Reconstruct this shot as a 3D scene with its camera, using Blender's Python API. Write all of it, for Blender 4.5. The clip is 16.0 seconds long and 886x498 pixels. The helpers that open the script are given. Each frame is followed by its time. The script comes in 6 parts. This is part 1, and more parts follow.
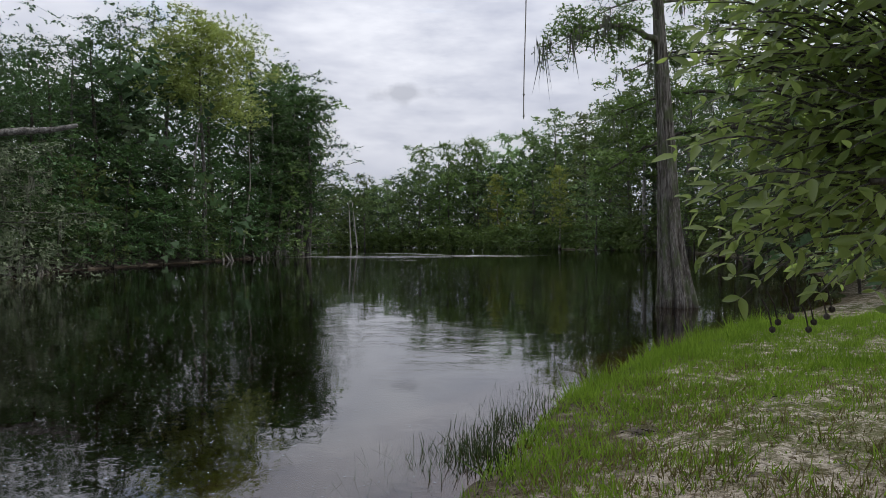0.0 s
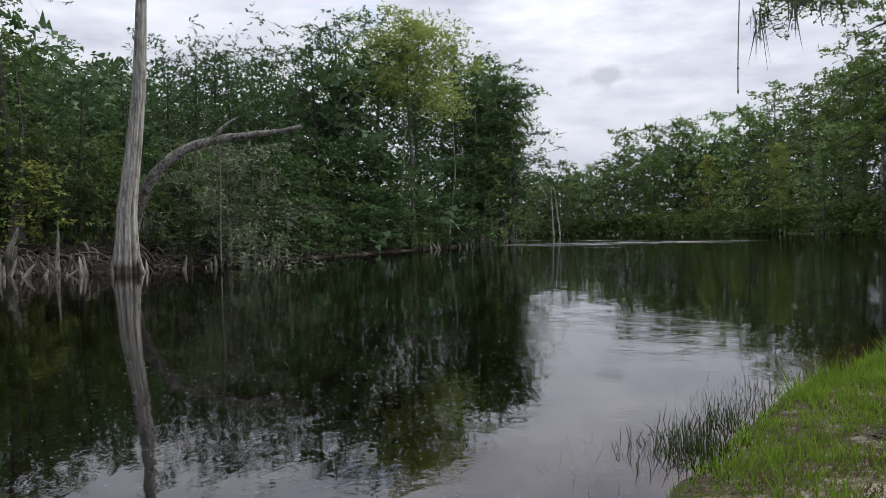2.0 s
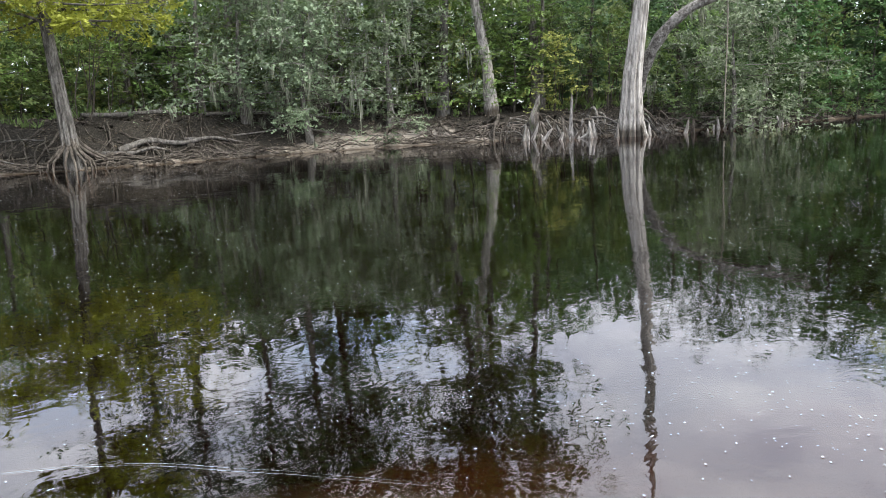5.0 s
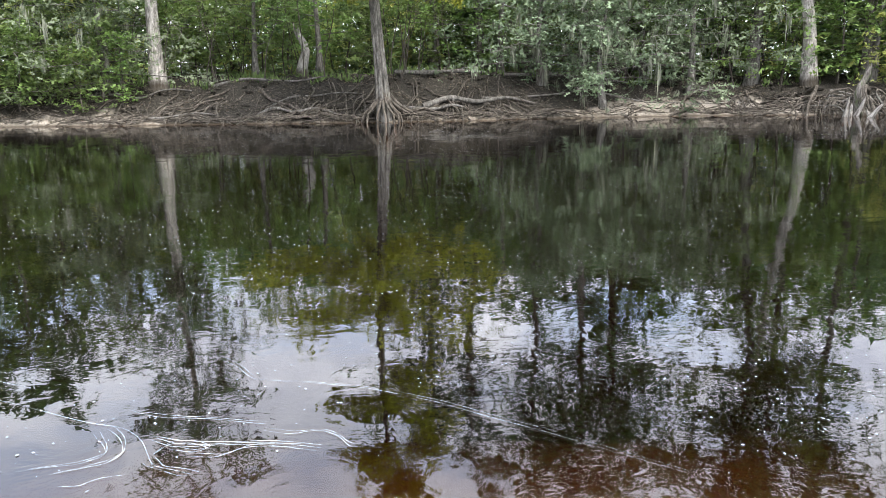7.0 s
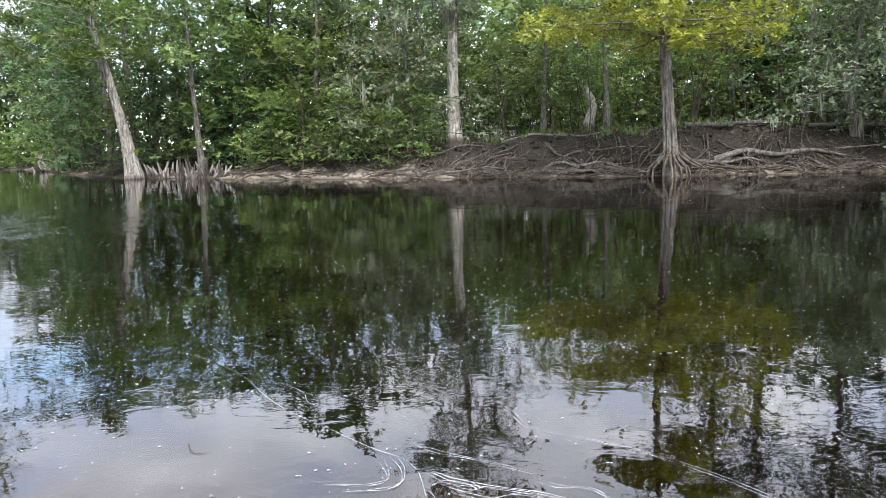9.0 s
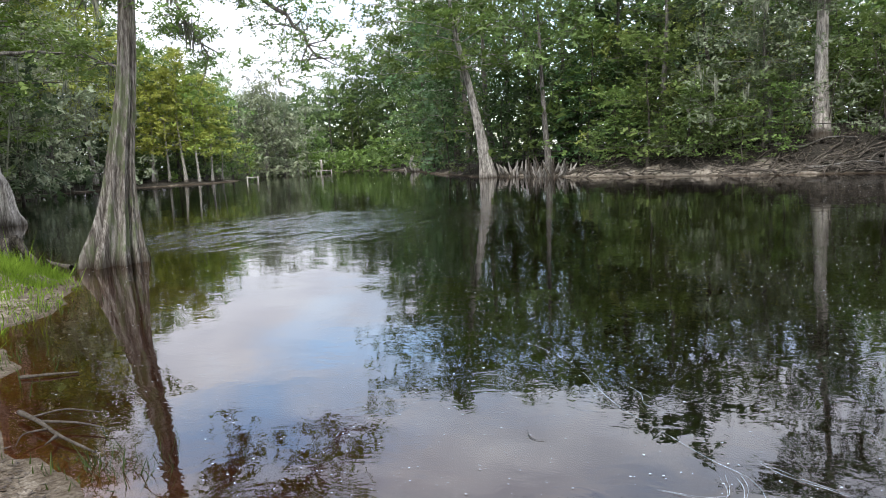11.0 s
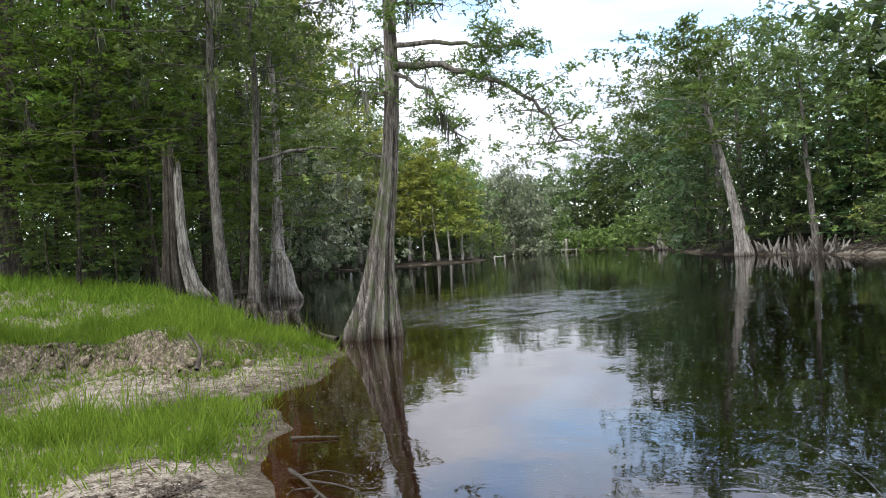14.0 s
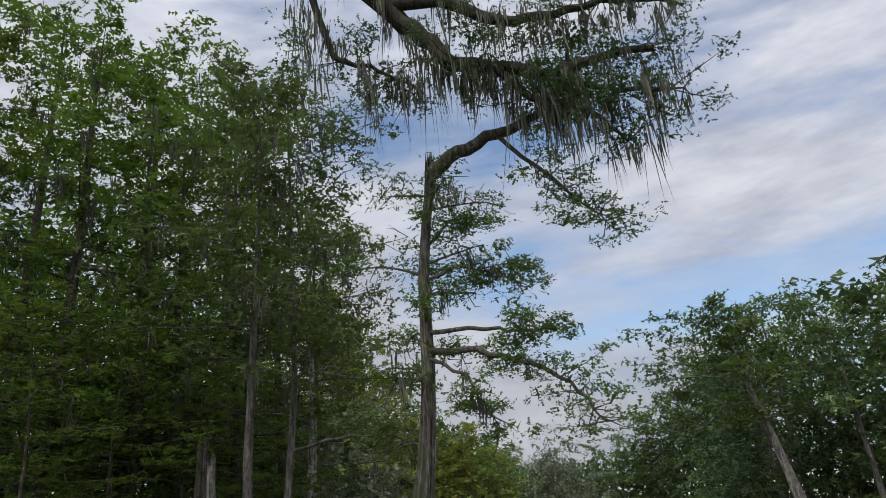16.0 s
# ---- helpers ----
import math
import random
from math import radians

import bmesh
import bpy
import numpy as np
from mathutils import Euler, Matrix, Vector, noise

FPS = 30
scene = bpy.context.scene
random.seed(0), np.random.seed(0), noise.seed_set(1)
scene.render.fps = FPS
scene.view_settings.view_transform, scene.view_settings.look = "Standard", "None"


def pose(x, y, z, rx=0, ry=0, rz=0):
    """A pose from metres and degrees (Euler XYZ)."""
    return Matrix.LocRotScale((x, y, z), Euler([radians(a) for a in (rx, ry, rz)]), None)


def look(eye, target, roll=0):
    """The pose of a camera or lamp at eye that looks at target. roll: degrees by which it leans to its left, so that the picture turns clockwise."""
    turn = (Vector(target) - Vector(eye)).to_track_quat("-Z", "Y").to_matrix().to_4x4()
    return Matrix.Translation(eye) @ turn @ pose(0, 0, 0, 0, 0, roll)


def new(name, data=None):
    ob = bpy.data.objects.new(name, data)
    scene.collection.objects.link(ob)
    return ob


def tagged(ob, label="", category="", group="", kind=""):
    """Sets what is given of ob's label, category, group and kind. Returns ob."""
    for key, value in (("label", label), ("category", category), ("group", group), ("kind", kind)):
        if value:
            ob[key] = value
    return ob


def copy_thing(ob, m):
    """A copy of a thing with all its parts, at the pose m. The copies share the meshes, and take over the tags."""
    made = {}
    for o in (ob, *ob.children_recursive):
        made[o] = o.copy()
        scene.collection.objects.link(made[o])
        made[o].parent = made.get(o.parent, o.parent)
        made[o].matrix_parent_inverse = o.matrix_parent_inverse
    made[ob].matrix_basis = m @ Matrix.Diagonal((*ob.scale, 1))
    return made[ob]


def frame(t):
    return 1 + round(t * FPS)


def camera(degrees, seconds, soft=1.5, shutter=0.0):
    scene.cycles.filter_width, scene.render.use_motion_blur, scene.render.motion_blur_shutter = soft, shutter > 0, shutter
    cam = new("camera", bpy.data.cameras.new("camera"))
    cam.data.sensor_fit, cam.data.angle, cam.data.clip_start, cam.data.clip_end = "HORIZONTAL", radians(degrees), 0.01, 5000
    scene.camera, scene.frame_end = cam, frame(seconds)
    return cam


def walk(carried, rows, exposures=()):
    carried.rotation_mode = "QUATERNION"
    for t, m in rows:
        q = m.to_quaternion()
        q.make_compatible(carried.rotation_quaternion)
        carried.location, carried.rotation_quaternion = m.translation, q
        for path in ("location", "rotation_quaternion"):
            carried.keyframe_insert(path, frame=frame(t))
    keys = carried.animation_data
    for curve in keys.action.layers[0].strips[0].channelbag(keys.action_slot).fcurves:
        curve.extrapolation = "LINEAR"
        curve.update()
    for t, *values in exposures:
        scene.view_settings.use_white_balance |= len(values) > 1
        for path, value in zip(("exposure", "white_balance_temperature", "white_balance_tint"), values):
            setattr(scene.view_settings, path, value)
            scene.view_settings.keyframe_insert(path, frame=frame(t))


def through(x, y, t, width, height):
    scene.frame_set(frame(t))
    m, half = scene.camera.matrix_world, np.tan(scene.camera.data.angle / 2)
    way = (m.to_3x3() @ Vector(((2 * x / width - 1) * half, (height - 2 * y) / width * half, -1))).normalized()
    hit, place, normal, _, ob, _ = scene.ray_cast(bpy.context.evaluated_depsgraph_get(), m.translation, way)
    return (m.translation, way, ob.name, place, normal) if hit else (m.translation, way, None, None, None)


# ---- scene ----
EYE = 1.8  # eye above the water, m
cam = camera(61.0, 16.0, soft=0.6)
# seconds, yaw, pitch, roll in degrees
TURNS = [
    (0.0, 0.02, -0.72, -0.11),
    (0.5, 2.49, -0.65, -0.63),
    (1.0, 6.31, -0.22, -0.97),
    (1.5, 8.91, -0.48, -1.00),
    (2.0, 15.40, -1.52, -1.05),
    (2.5, 21.31, -4.14, -1.08),
    (3.0, 26.43, -5.64, -1.37),
    (3.5, 32.67, -7.63, -1.59),
    (4.0, 40.68, -8.45, -2.49),
    (4.5, 45.30, -9.72, -2.31),
    (4.7, 48.19, -10.09, -2.60),
    (6.8, 72.10, -12.75, -0.81),
    (7.0, 73.98, -12.58, -0.86),
    (7.5, 79.41, -11.54, -0.77),
    (8.0, 83.94, -10.07, -0.71),
    (8.5, 88.12, -8.60, -0.79),
    (9.0, 95.20, -8.08, -1.75),
    (9.5, 102.96, -7.86, -2.14),
    (10.0, 108.49, -7.68, -2.43),
    (10.1, 109.74, -7.61, -2.47),
    (10.2, 110.98, -7.55, -2.55),
    (12.3, 133.90, -6.16, -4.10),
    (12.5, 135.07, -5.95, -4.11),
    (13.0, 136.94, -5.55, -3.64),
    (13.5, 138.38, -4.82, -3.66),
    (14.0, 139.03, 0.00, -3.87),
    (14.5, 141.01, 5.68, -4.29),
    (15.0, 140.98, 10.83, -4.40),
    (15.5, 140.51, 16.47, -4.71),
    (16.0, 140.07, 21.57, -5.42),
]
walk(cam, [(t, pose(0, 0, EYE, 0, 0, yaw) @ pose(0, 0, 0, 90 + pitch) @ pose(0, 0, 0, 0, 0, roll)) for t, yaw, pitch, roll in TURNS],
     [(0, -1.0), (0.8, -1.14), (1.5, -1.1), (2.0, -0.82), (2.6, -0.48), (3.5, 0.28), (4.7, 0.65), (7.0, 1.08), (8.5, 0.96), (9.2, 0.72), (9.5, 0.55), (10.2, 0.4), (12.5, 0.16), (13.5, 0.18), (14.5, -0.4), (15.2, -1.05), (16.0, -1.27)])

# ---- world and sun ----
SUN_AZ, SUN_EL = 296.0, 52.0  # bearing counted to the left of north, degrees


def make_world():
    w = bpy.data.worlds.new("overcast_sky")
    scene.world = w
    w.use_nodes = True
    nt = w.node_tree
    nt.nodes.clear()
    N, L = nt.nodes.new, nt.links.new
    out, bg = N("ShaderNodeOutputWorld"), N("ShaderNodeBackground")
    sky = N("ShaderNodeTexSky")
    sky.sky_type, sky.sun_disc = "NISHITA", False
    sky.sun_elevation, sky.sun_rotation = radians(SUN_EL), radians(-SUN_AZ)
    tc, mp = N("ShaderNodeTexCoord"), N("ShaderNodeMapping")
    mp.inputs["Scale"].default_value = (1.0, 1.0, 3.4)
    L(tc.outputs["Generated"], mp.inputs["Vector"])
    big, fine = N("ShaderNodeTexNoise"), N("ShaderNodeTexNoise")
    for n, s, d, r in ((big, 1.9, 7.0, 0.55), (fine, 6.0, 6.0, 0.6)):
        n.inputs["Scale"].default_value, n.inputs["Detail"].default_value, n.inputs["Roughness"].default_value = s, d, r
        L(mp.outputs["Vector"], n.inputs["Vector"])
    big.inputs["Distortion"].default_value = 0.4
    # cover: almost closed, torn open in one part of the south-western sky
    sep = N("ShaderNodeVectorMath")
    sep.operation = "DOT_PRODUCT"
    sep.inputs[1].default_value = (-0.80, -0.41, 0.44)
    L(tc.outputs["Generated"], sep.inputs[0])
    shift = N("ShaderNodeMath")
    shift.operation = "MULTIPLY_ADD"
    shift.inputs[1].default_value, shift.inputs[2].default_value = -0.21, 0.0
    gap = N("ShaderNodeMapRange")
    gap.inputs["From Min"].default_value, gap.inputs["From Max"].default_value = 0.86, 0.985
    L(sep.outputs["Value"], gap.inputs["Value"])
    L(gap.outputs[0], shift.inputs[0])
    add = N("ShaderNodeMath")
    add.operation = "ADD"
    L(big.outputs["Fac"], add.inputs[0])
    L(shift.outputs[0], add.inputs[1])
    cover = N("ShaderNodeMapRange")
    cover.inputs["From Min"].default_value, cover.inputs["From Max"].default_value = 0.26, 0.44
    L(add.outputs[0], cover.inputs["Value"])
    tone = N("ShaderNodeValToRGB")
    tone.color_ramp.elements[0].position, tone.color_ramp.elements[0].color = 0.30, (0.50, 0.53, 0.64, 1)
    tone.color_ramp.elements[1].position, tone.color_ramp.elements[1].color = 0.66, (0.83, 0.85, 0.93, 1)
    L(fine.outputs["Fac"], tone.inputs["Fac"])
    # one small dark cloud low in the north
    away, squash, far, wisp, veil, shade = N("ShaderNodeVectorMath"), N("ShaderNodeVectorMath"), N("ShaderNodeVectorMath"), N("ShaderNodeMath"), N("ShaderNodeMapRange"), N("ShaderNodeMix")
    away.operation, squash.operation, far.operation, wisp.operation = "SUBTRACT", "MULTIPLY", "LENGTH", "MULTIPLY_ADD"
    away.inputs[1].default_value, squash.inputs[1].default_value = (-0.055, 0.98, 0.189), (21.0, 3.0, 80.0)
    ragged = N("ShaderNodeTexNoise")
    ragged.inputs["Scale"].default_value, ragged.inputs["Detail"].default_value = 34.0, 5.0
    L(tc.outputs["Generated"], away.inputs[0])
    L(tc.outputs["Generated"], ragged.inputs["Vector"])
    L(away.outputs["Vector"], squash.inputs[0])
    L(squash.outputs["Vector"], far.inputs[0])
    wisp.inputs[1].default_value = 2.2
    L(ragged.outputs["Fac"], wisp.inputs[0])
    L(far.outputs["Value"], wisp.inputs[2])
    veil.inputs["From Min"].default_value, veil.inputs["From Max"].default_value, veil.inputs["To Max"].default_value = 2.1, 1.3, 0.75
    L(wisp.outputs[0], veil.inputs["Value"])
    shade.data_type = "RGBA"
    shade.inputs["B"].default_value = (0.47, 0.49, 0.56, 1)
    L(veil.outputs[0], shade.inputs["Factor"])
    L(tone.outputs["Color"], shade.inputs["A"])
    # clouds are brighter overhead than low down
    axes, rise, lit = N("ShaderNodeSeparateXYZ"), N("ShaderNodeMath"), N("ShaderNodeVectorMath")
    L(tc.outputs["Generated"], axes.inputs[0])
    rise.operation, lit.operation = "MULTIPLY_ADD", "SCALE"
    rise.inputs[1].default_value = 0.95
    L(axes.outputs["Z"], rise.inputs[0])
    glare = N("ShaderNodeMath")
    glare.operation = "MULTIPLY_ADD"
    glare.inputs[1].default_value, glare.inputs[2].default_value = -0.10, 0.94
    south = N("ShaderNodeVectorMath")
    south.operation = "DOT_PRODUCT"
    south.inputs[1].default_value = (-0.5, -0.8, 0.3)
    L(tc.outputs["Generated"], south.inputs[0])
    L(south.outputs["Value"], glare.inputs[0])
    L(glare.outputs[0], rise.inputs[2])
    L(shade.outputs["Result"], lit.inputs[0])
    L(rise.outputs[0], lit.inputs["Scale"])
    blue = N("ShaderNodeVectorMath")
    blue.operation = "SCALE"
    blue.inputs["Scale"].default_value = 0.235
    L(sky.outputs["Color"], blue.inputs[0])
    mix = N("ShaderNodeMix")
    mix.data_type = "RGBA"
    L(cover.outputs[0], mix.inputs["Factor"])
    L(blue.outputs[0], mix.inputs["A"])
    L(lit.outputs["Vector"], mix.inputs["B"])
    L(mix.outputs["Result"], bg.inputs["Color"])
    bg.inputs["Strength"].default_value = 1.7
    L(bg.outputs[0], out.inputs["Surface"])


make_world()
sun_data = bpy.data.lights.new("sun", "SUN")
sun_data.energy, sun_data.angle, sun_data.color = 3.8, radians(14), (1.0, 0.96, 0.90)
sun = new("sun", sun_data)
sun_dir = Vector((-math.sin(radians(SUN_AZ)) * math.cos(radians(SUN_EL)), math.cos(radians(SUN_AZ)) * math.cos(radians(SUN_EL)), math.sin(radians(SUN_EL))))
sun.matrix_world = look(sun_dir * 60, (0, 0, 0))


# ---- materials ----
class Nodes:
    """Short hand for one node material."""

    def __init__(self, name):
        self.mat = bpy.data.materials.new(name)
        self.mat.use_nodes = True
        self.tree = self.mat.node_tree
        self.tree.nodes.clear()
        self.out = self.tree.nodes.new("ShaderNodeOutputMaterial")

    def n(self, kind, **values):
        node = self.tree.nodes.new(kind)
        for key, value in values.items():
            node.inputs[key.replace("_", " ")].default_value = value
        return node

    def l(self, a, b):
        self.tree.links.new(a, b)

    def noise(self, scale, detail=4.0, rough=0.55, vec=None, distortion=0.0):
        node = self.n("ShaderNodeTexNoise", Scale=scale, Detail=detail, Roughness=rough, Distortion=distortion)
        if vec is not None:
            self.l(vec, node.inputs["Vector"])
        return node.outputs["Fac"]

    def ramp(self, fac, *stops):
        node = self.tree.nodes.new("ShaderNodeValToRGB")
        e = node.color_ramp.elements
        while len(e) < len(stops):
            e.new(0.5)
        for k, (p, c) in enumerate(stops):
            e[k].position, e[k].color = p, (*c, 1) if len(c) == 3 else c
        self.l(fac, node.inputs["Fac"])
        return node.outputs["Color"]

    def mix(self, fac, a, b, kind="MIX"):
        node = self.tree.nodes.new("ShaderNodeMix")
        node.data_type, node.blend_type = "RGBA", kind
        for value, key in ((fac, "Factor"), (a, "A"), (b, "B")):
            if isinstance(value, (int, float)):
                node.inputs[key].default_value = value
            elif isinstance(value, tuple):
                node.inputs[key].default_value = (*value, 1)
            else:
                self.l(value, node.inputs[key])
        return node.outputs["Result"]

    def math(self, op, a, b=0.0, c=0.0):
        node = self.tree.nodes.new("ShaderNodeMath")
        node.operation = op
        for k, value in enumerate((a, b, c)):
            if isinstance(value, (int, float)):
                node.inputs[k].default_value = value
            else:
                self.l(value, node.inputs[k])
        return node.outputs[0]

    def span(self, fac, lo, hi):
        node = self.n("ShaderNodeMapRange", From_Min=lo, From_Max=hi)
        self.l(fac, node.inputs["Value"])
        return node.outputs[0]

    def place(self, scale=(1, 1, 1), source="Object"):
        tc = self.tree.nodes.new("ShaderNodeTexCoord")
        mp = self.n("ShaderNodeMapping", Scale=scale)
        self.l(tc.outputs[source], mp.inputs["Vector"])
        return mp.outputs["Vector"]

    def bump(self, height, strength, distance):
        node = self.n("ShaderNodeBump", Strength=strength, Distance=distance)
        self.l(height, node.inputs["Height"])
        return node.outputs["Normal"]

    def surface(self, color, rough=0.8, normal=None, spec=0.3, metal=0.0):
        p = self.n("ShaderNodeBsdfPrincipled", Metallic=metal)
        p.inputs["Specular IOR Level"].default_value = spec
        for value, key in ((color, "Base Color"), (rough, "Roughness"), (normal, "Normal")):
            if value is None:
                continue
            if isinstance(value, (int, float)):
                p.inputs[key].default_value = value
            elif isinstance(value, tuple):
                p.inputs[key].default_value = (*value, 1)
            else:
                self.l(value, p.inputs[key])
        self.l(p.outputs[0], self.out.inputs["Surface"])
        return self.mat


def leaf_material(name, dark, light, glow, rough=0.5, through=0.30, shine=0.16, blotch=3.0, spread=0.0, vary=0.85):
    """Leaves: each leaf and each tree a little different, partly letting light through."""
    m = Nodes(name)
    geo, info = m.n("ShaderNodeNewGeometry"), m.n("ShaderNodeObjectInfo")
    each = m.mix(geo.outputs["Random Per Island"], dark, light)
    patch = m.noise(0.35, 3.0, vec=m.place(source="Generated", scale=(9, 9, 9)))
    col = m.mix(m.span(patch, 0.35, 0.7), each, m.mix(0.5, each, light), "MIX")
    if spread:
        col = m.mix(m.math("MULTIPLY", m.span(m.noise(blotch, 4.0, 0.6, m.place()), 0.48, 0.64), spread), col, dark)
    hue = m.n("ShaderNodeHueSaturation")
    m.l(m.math("MULTIPLY_ADD", info.outputs["Random"], 0.045, 0.475), hue.inputs["Hue"])
    m.l(m.math("MULTIPLY_ADD", info.outputs["Random"], vary, 1.02 - vary / 2), hue.inputs["Value"])
    hue.inputs["Saturation"].default_value = 1.06
    m.l(col, hue.inputs["Color"])
    p = m.n("ShaderNodeBsdfPrincipled", Roughness=rough)
    p.inputs["Specular IOR Level"].default_value = shine
    m.l(hue.outputs[0], p.inputs["Base Color"])
    t = m.n("ShaderNodeBsdfTranslucent")
    m.l(m.mix(0.6, hue.outputs[0], glow), t.inputs["Color"])
    both = m.n("ShaderNodeMixShader", Fac=through)
    m.l(p.outputs[0], both.inputs[1])
    m.l(t.outputs[0], both.inputs[2])
    m.l(both.outputs[0], m.out.inputs["Surface"])
    return m.mat


def bark_material(name, dark, mid, pale, stretch=0.22, scale=9.0, bump=0.6, moss=0.0, wet=0.0):
    """Bark with long furrows up the trunk, fine fibres, blotches of lichen and, low down, a wet and stained foot."""
    m = Nodes(name)
    grain = m.noise(scale, 8.0, 0.65, m.place((1, 1, stretch)), 0.5)
    fibre = m.noise(scale * 5.0, 6.0, 0.7, m.place((1, 1, stretch * 0.6)), 0.3)
    both = m.math("MULTIPLY_ADD", fibre, 0.55, m.math("MULTIPLY", grain, 0.55))
    blot = m.noise(2.2, 6.0, 0.65, m.place((1, 1, 0.45)))
    col = m.ramp(both, (0.42, dark), (0.54, mid), (0.68, pale))
    col = m.mix(m.math("MULTIPLY", m.span(blot, 0.54, 0.64), 0.75), col, m.mix(fibre, mid, pale))
    col = m.mix(m.math("MULTIPLY", m.span(m.noise(3.6, 6.0, 0.68, m.place((1, 1, 0.4))), 0.50, 0.62), 0.6 + moss), col, (0.09, 0.11, 0.055) if moss else dark)
    if wet:
        xyz = m.n("ShaderNodeSeparateXYZ")
        m.l(m.place(), xyz.inputs[0])
        foot = m.span(m.math("MULTIPLY_ADD", grain, 0.5, xyz.outputs["Z"]), wet + 0.45, wet + 0.12)
        col = m.mix(m.math("MULTIPLY", foot, 0.85), col, (0.035, 0.027, 0.018))
    return m.surface(col, 0.88, m.bump(both, bump, 0.05), 0.15)


LEAF_WOOD = leaf_material("leaf_hardwood", (0.028, 0.044, 0.019), (0.164, 0.217, 0.084), (0.174, 0.268, 0.066))
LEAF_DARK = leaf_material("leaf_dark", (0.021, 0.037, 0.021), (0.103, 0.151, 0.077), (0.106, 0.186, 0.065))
LEAF_OAK = leaf_material("leaf_oak", (0.039, 0.055, 0.034), (0.220, 0.269, 0.174), (0.139, 0.203, 0.092), 0.45, 0.28, vary=0.2)
LEAF_CYPRESS = leaf_material("leaf_cypress", (0.033, 0.056, 0.021), (0.159, 0.227, 0.066), (0.166, 0.280, 0.059))
LEAF_YELLOW = leaf_material("leaf_yellow_green", (0.10, 0.115, 0.022), (0.285, 0.31, 0.065), (0.34, 0.38, 0.06), vary=0.2)
LEAF_BRIGHT = leaf_material("leaf_fresh_green", (0.11, 0.15, 0.035), (0.33, 0.385, 0.10), (0.40, 0.47, 0.10), vary=0.2)
LEAF_PALE = leaf_material("leaf_pale_olive", (0.110, 0.138, 0.040), (0.375, 0.420, 0.140), (0.420, 0.470, 0.130), vary=0.2)
LEAF_LIME = leaf_material("leaf_light_green", (0.037, 0.067, 0.021), (0.165, 0.238, 0.076), (0.181, 0.273, 0.069))
LEAF_FAR = leaf_material("leaf_far", (0.059, 0.096, 0.041), (0.245, 0.348, 0.139), (0.242, 0.372, 0.123))
LEAF_BUSH = leaf_material("leaf_bush", (0.035, 0.090, 0.022), (0.37, 0.49, 0.18), (0.42, 0.58, 0.13), 0.33, 0.48, 0.6)
# next two: leaf colours darkened to paint shade onto the point and backlit trees
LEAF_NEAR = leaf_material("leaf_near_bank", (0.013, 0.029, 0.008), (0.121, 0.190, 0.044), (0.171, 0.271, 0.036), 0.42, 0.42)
LEAF_SHADED = leaf_material("leaf_shaded_green", (0.012, 0.025, 0.011), (0.074, 0.125, 0.052), (0.090, 0.171, 0.044))
LEAF_MOSSY = leaf_material("leaf_mossy", (0.10, 0.125, 0.08), (0.30, 0.34, 0.23), (0.28, 0.33, 0.18), vary=0.2)
MOSS = leaf_material("spanish_moss", (0.05, 0.055, 0.042), (0.20, 0.208, 0.16), (0.11, 0.115, 0.085), 0.9, 0.12)
GRASS = leaf_material("grass_blade", (0.028, 0.066, 0.006), (0.195, 0.285, 0.05), (0.23, 0.36, 0.04), 0.75, 0.42, 0.12, 1.3, 0.6)
REED = leaf_material("reed_stem", (0.016, 0.030, 0.008), (0.065, 0.105, 0.028), (0.10, 0.15, 0.04), 0.5, 0.2)
BARK = bark_material("bark_grey", (0.022, 0.020, 0.018), (0.11, 0.102, 0.09), (0.26, 0.25, 0.228), 0.16, 11.0, 0.8)
BARK_PALE = bark_material("bark_bleached", (0.045, 0.040, 0.036), (0.25, 0.235, 0.212), (0.52, 0.495, 0.46), 0.13, 11.0, 0.8, 0.0, 0.25)
BARK_SNAG = bark_material("bark_bare_wood", (0.07, 0.063, 0.056), (0.27, 0.255, 0.23), (0.50, 0.48, 0.445), 0.05, 9.0, 0.7, 0.0, 0.5)
BARK_DARK = bark_material("bark_dark", (0.02, 0.018, 0.015), (0.065, 0.055, 0.045), (0.14, 0.13, 0.11))
BARK_MOSSY = bark_material("bark_mossy", (0.022, 0.018, 0.014), (0.105, 0.093, 0.080), (0.34, 0.32, 0.29), 0.12, 12.0, 0.8, 0.3, 0.2)
ROOT = bark_material("root_wood", (0.016, 0.013, 0.010), (0.062, 0.053, 0.043), (0.19, 0.17, 0.143), 0.5, 12.0)


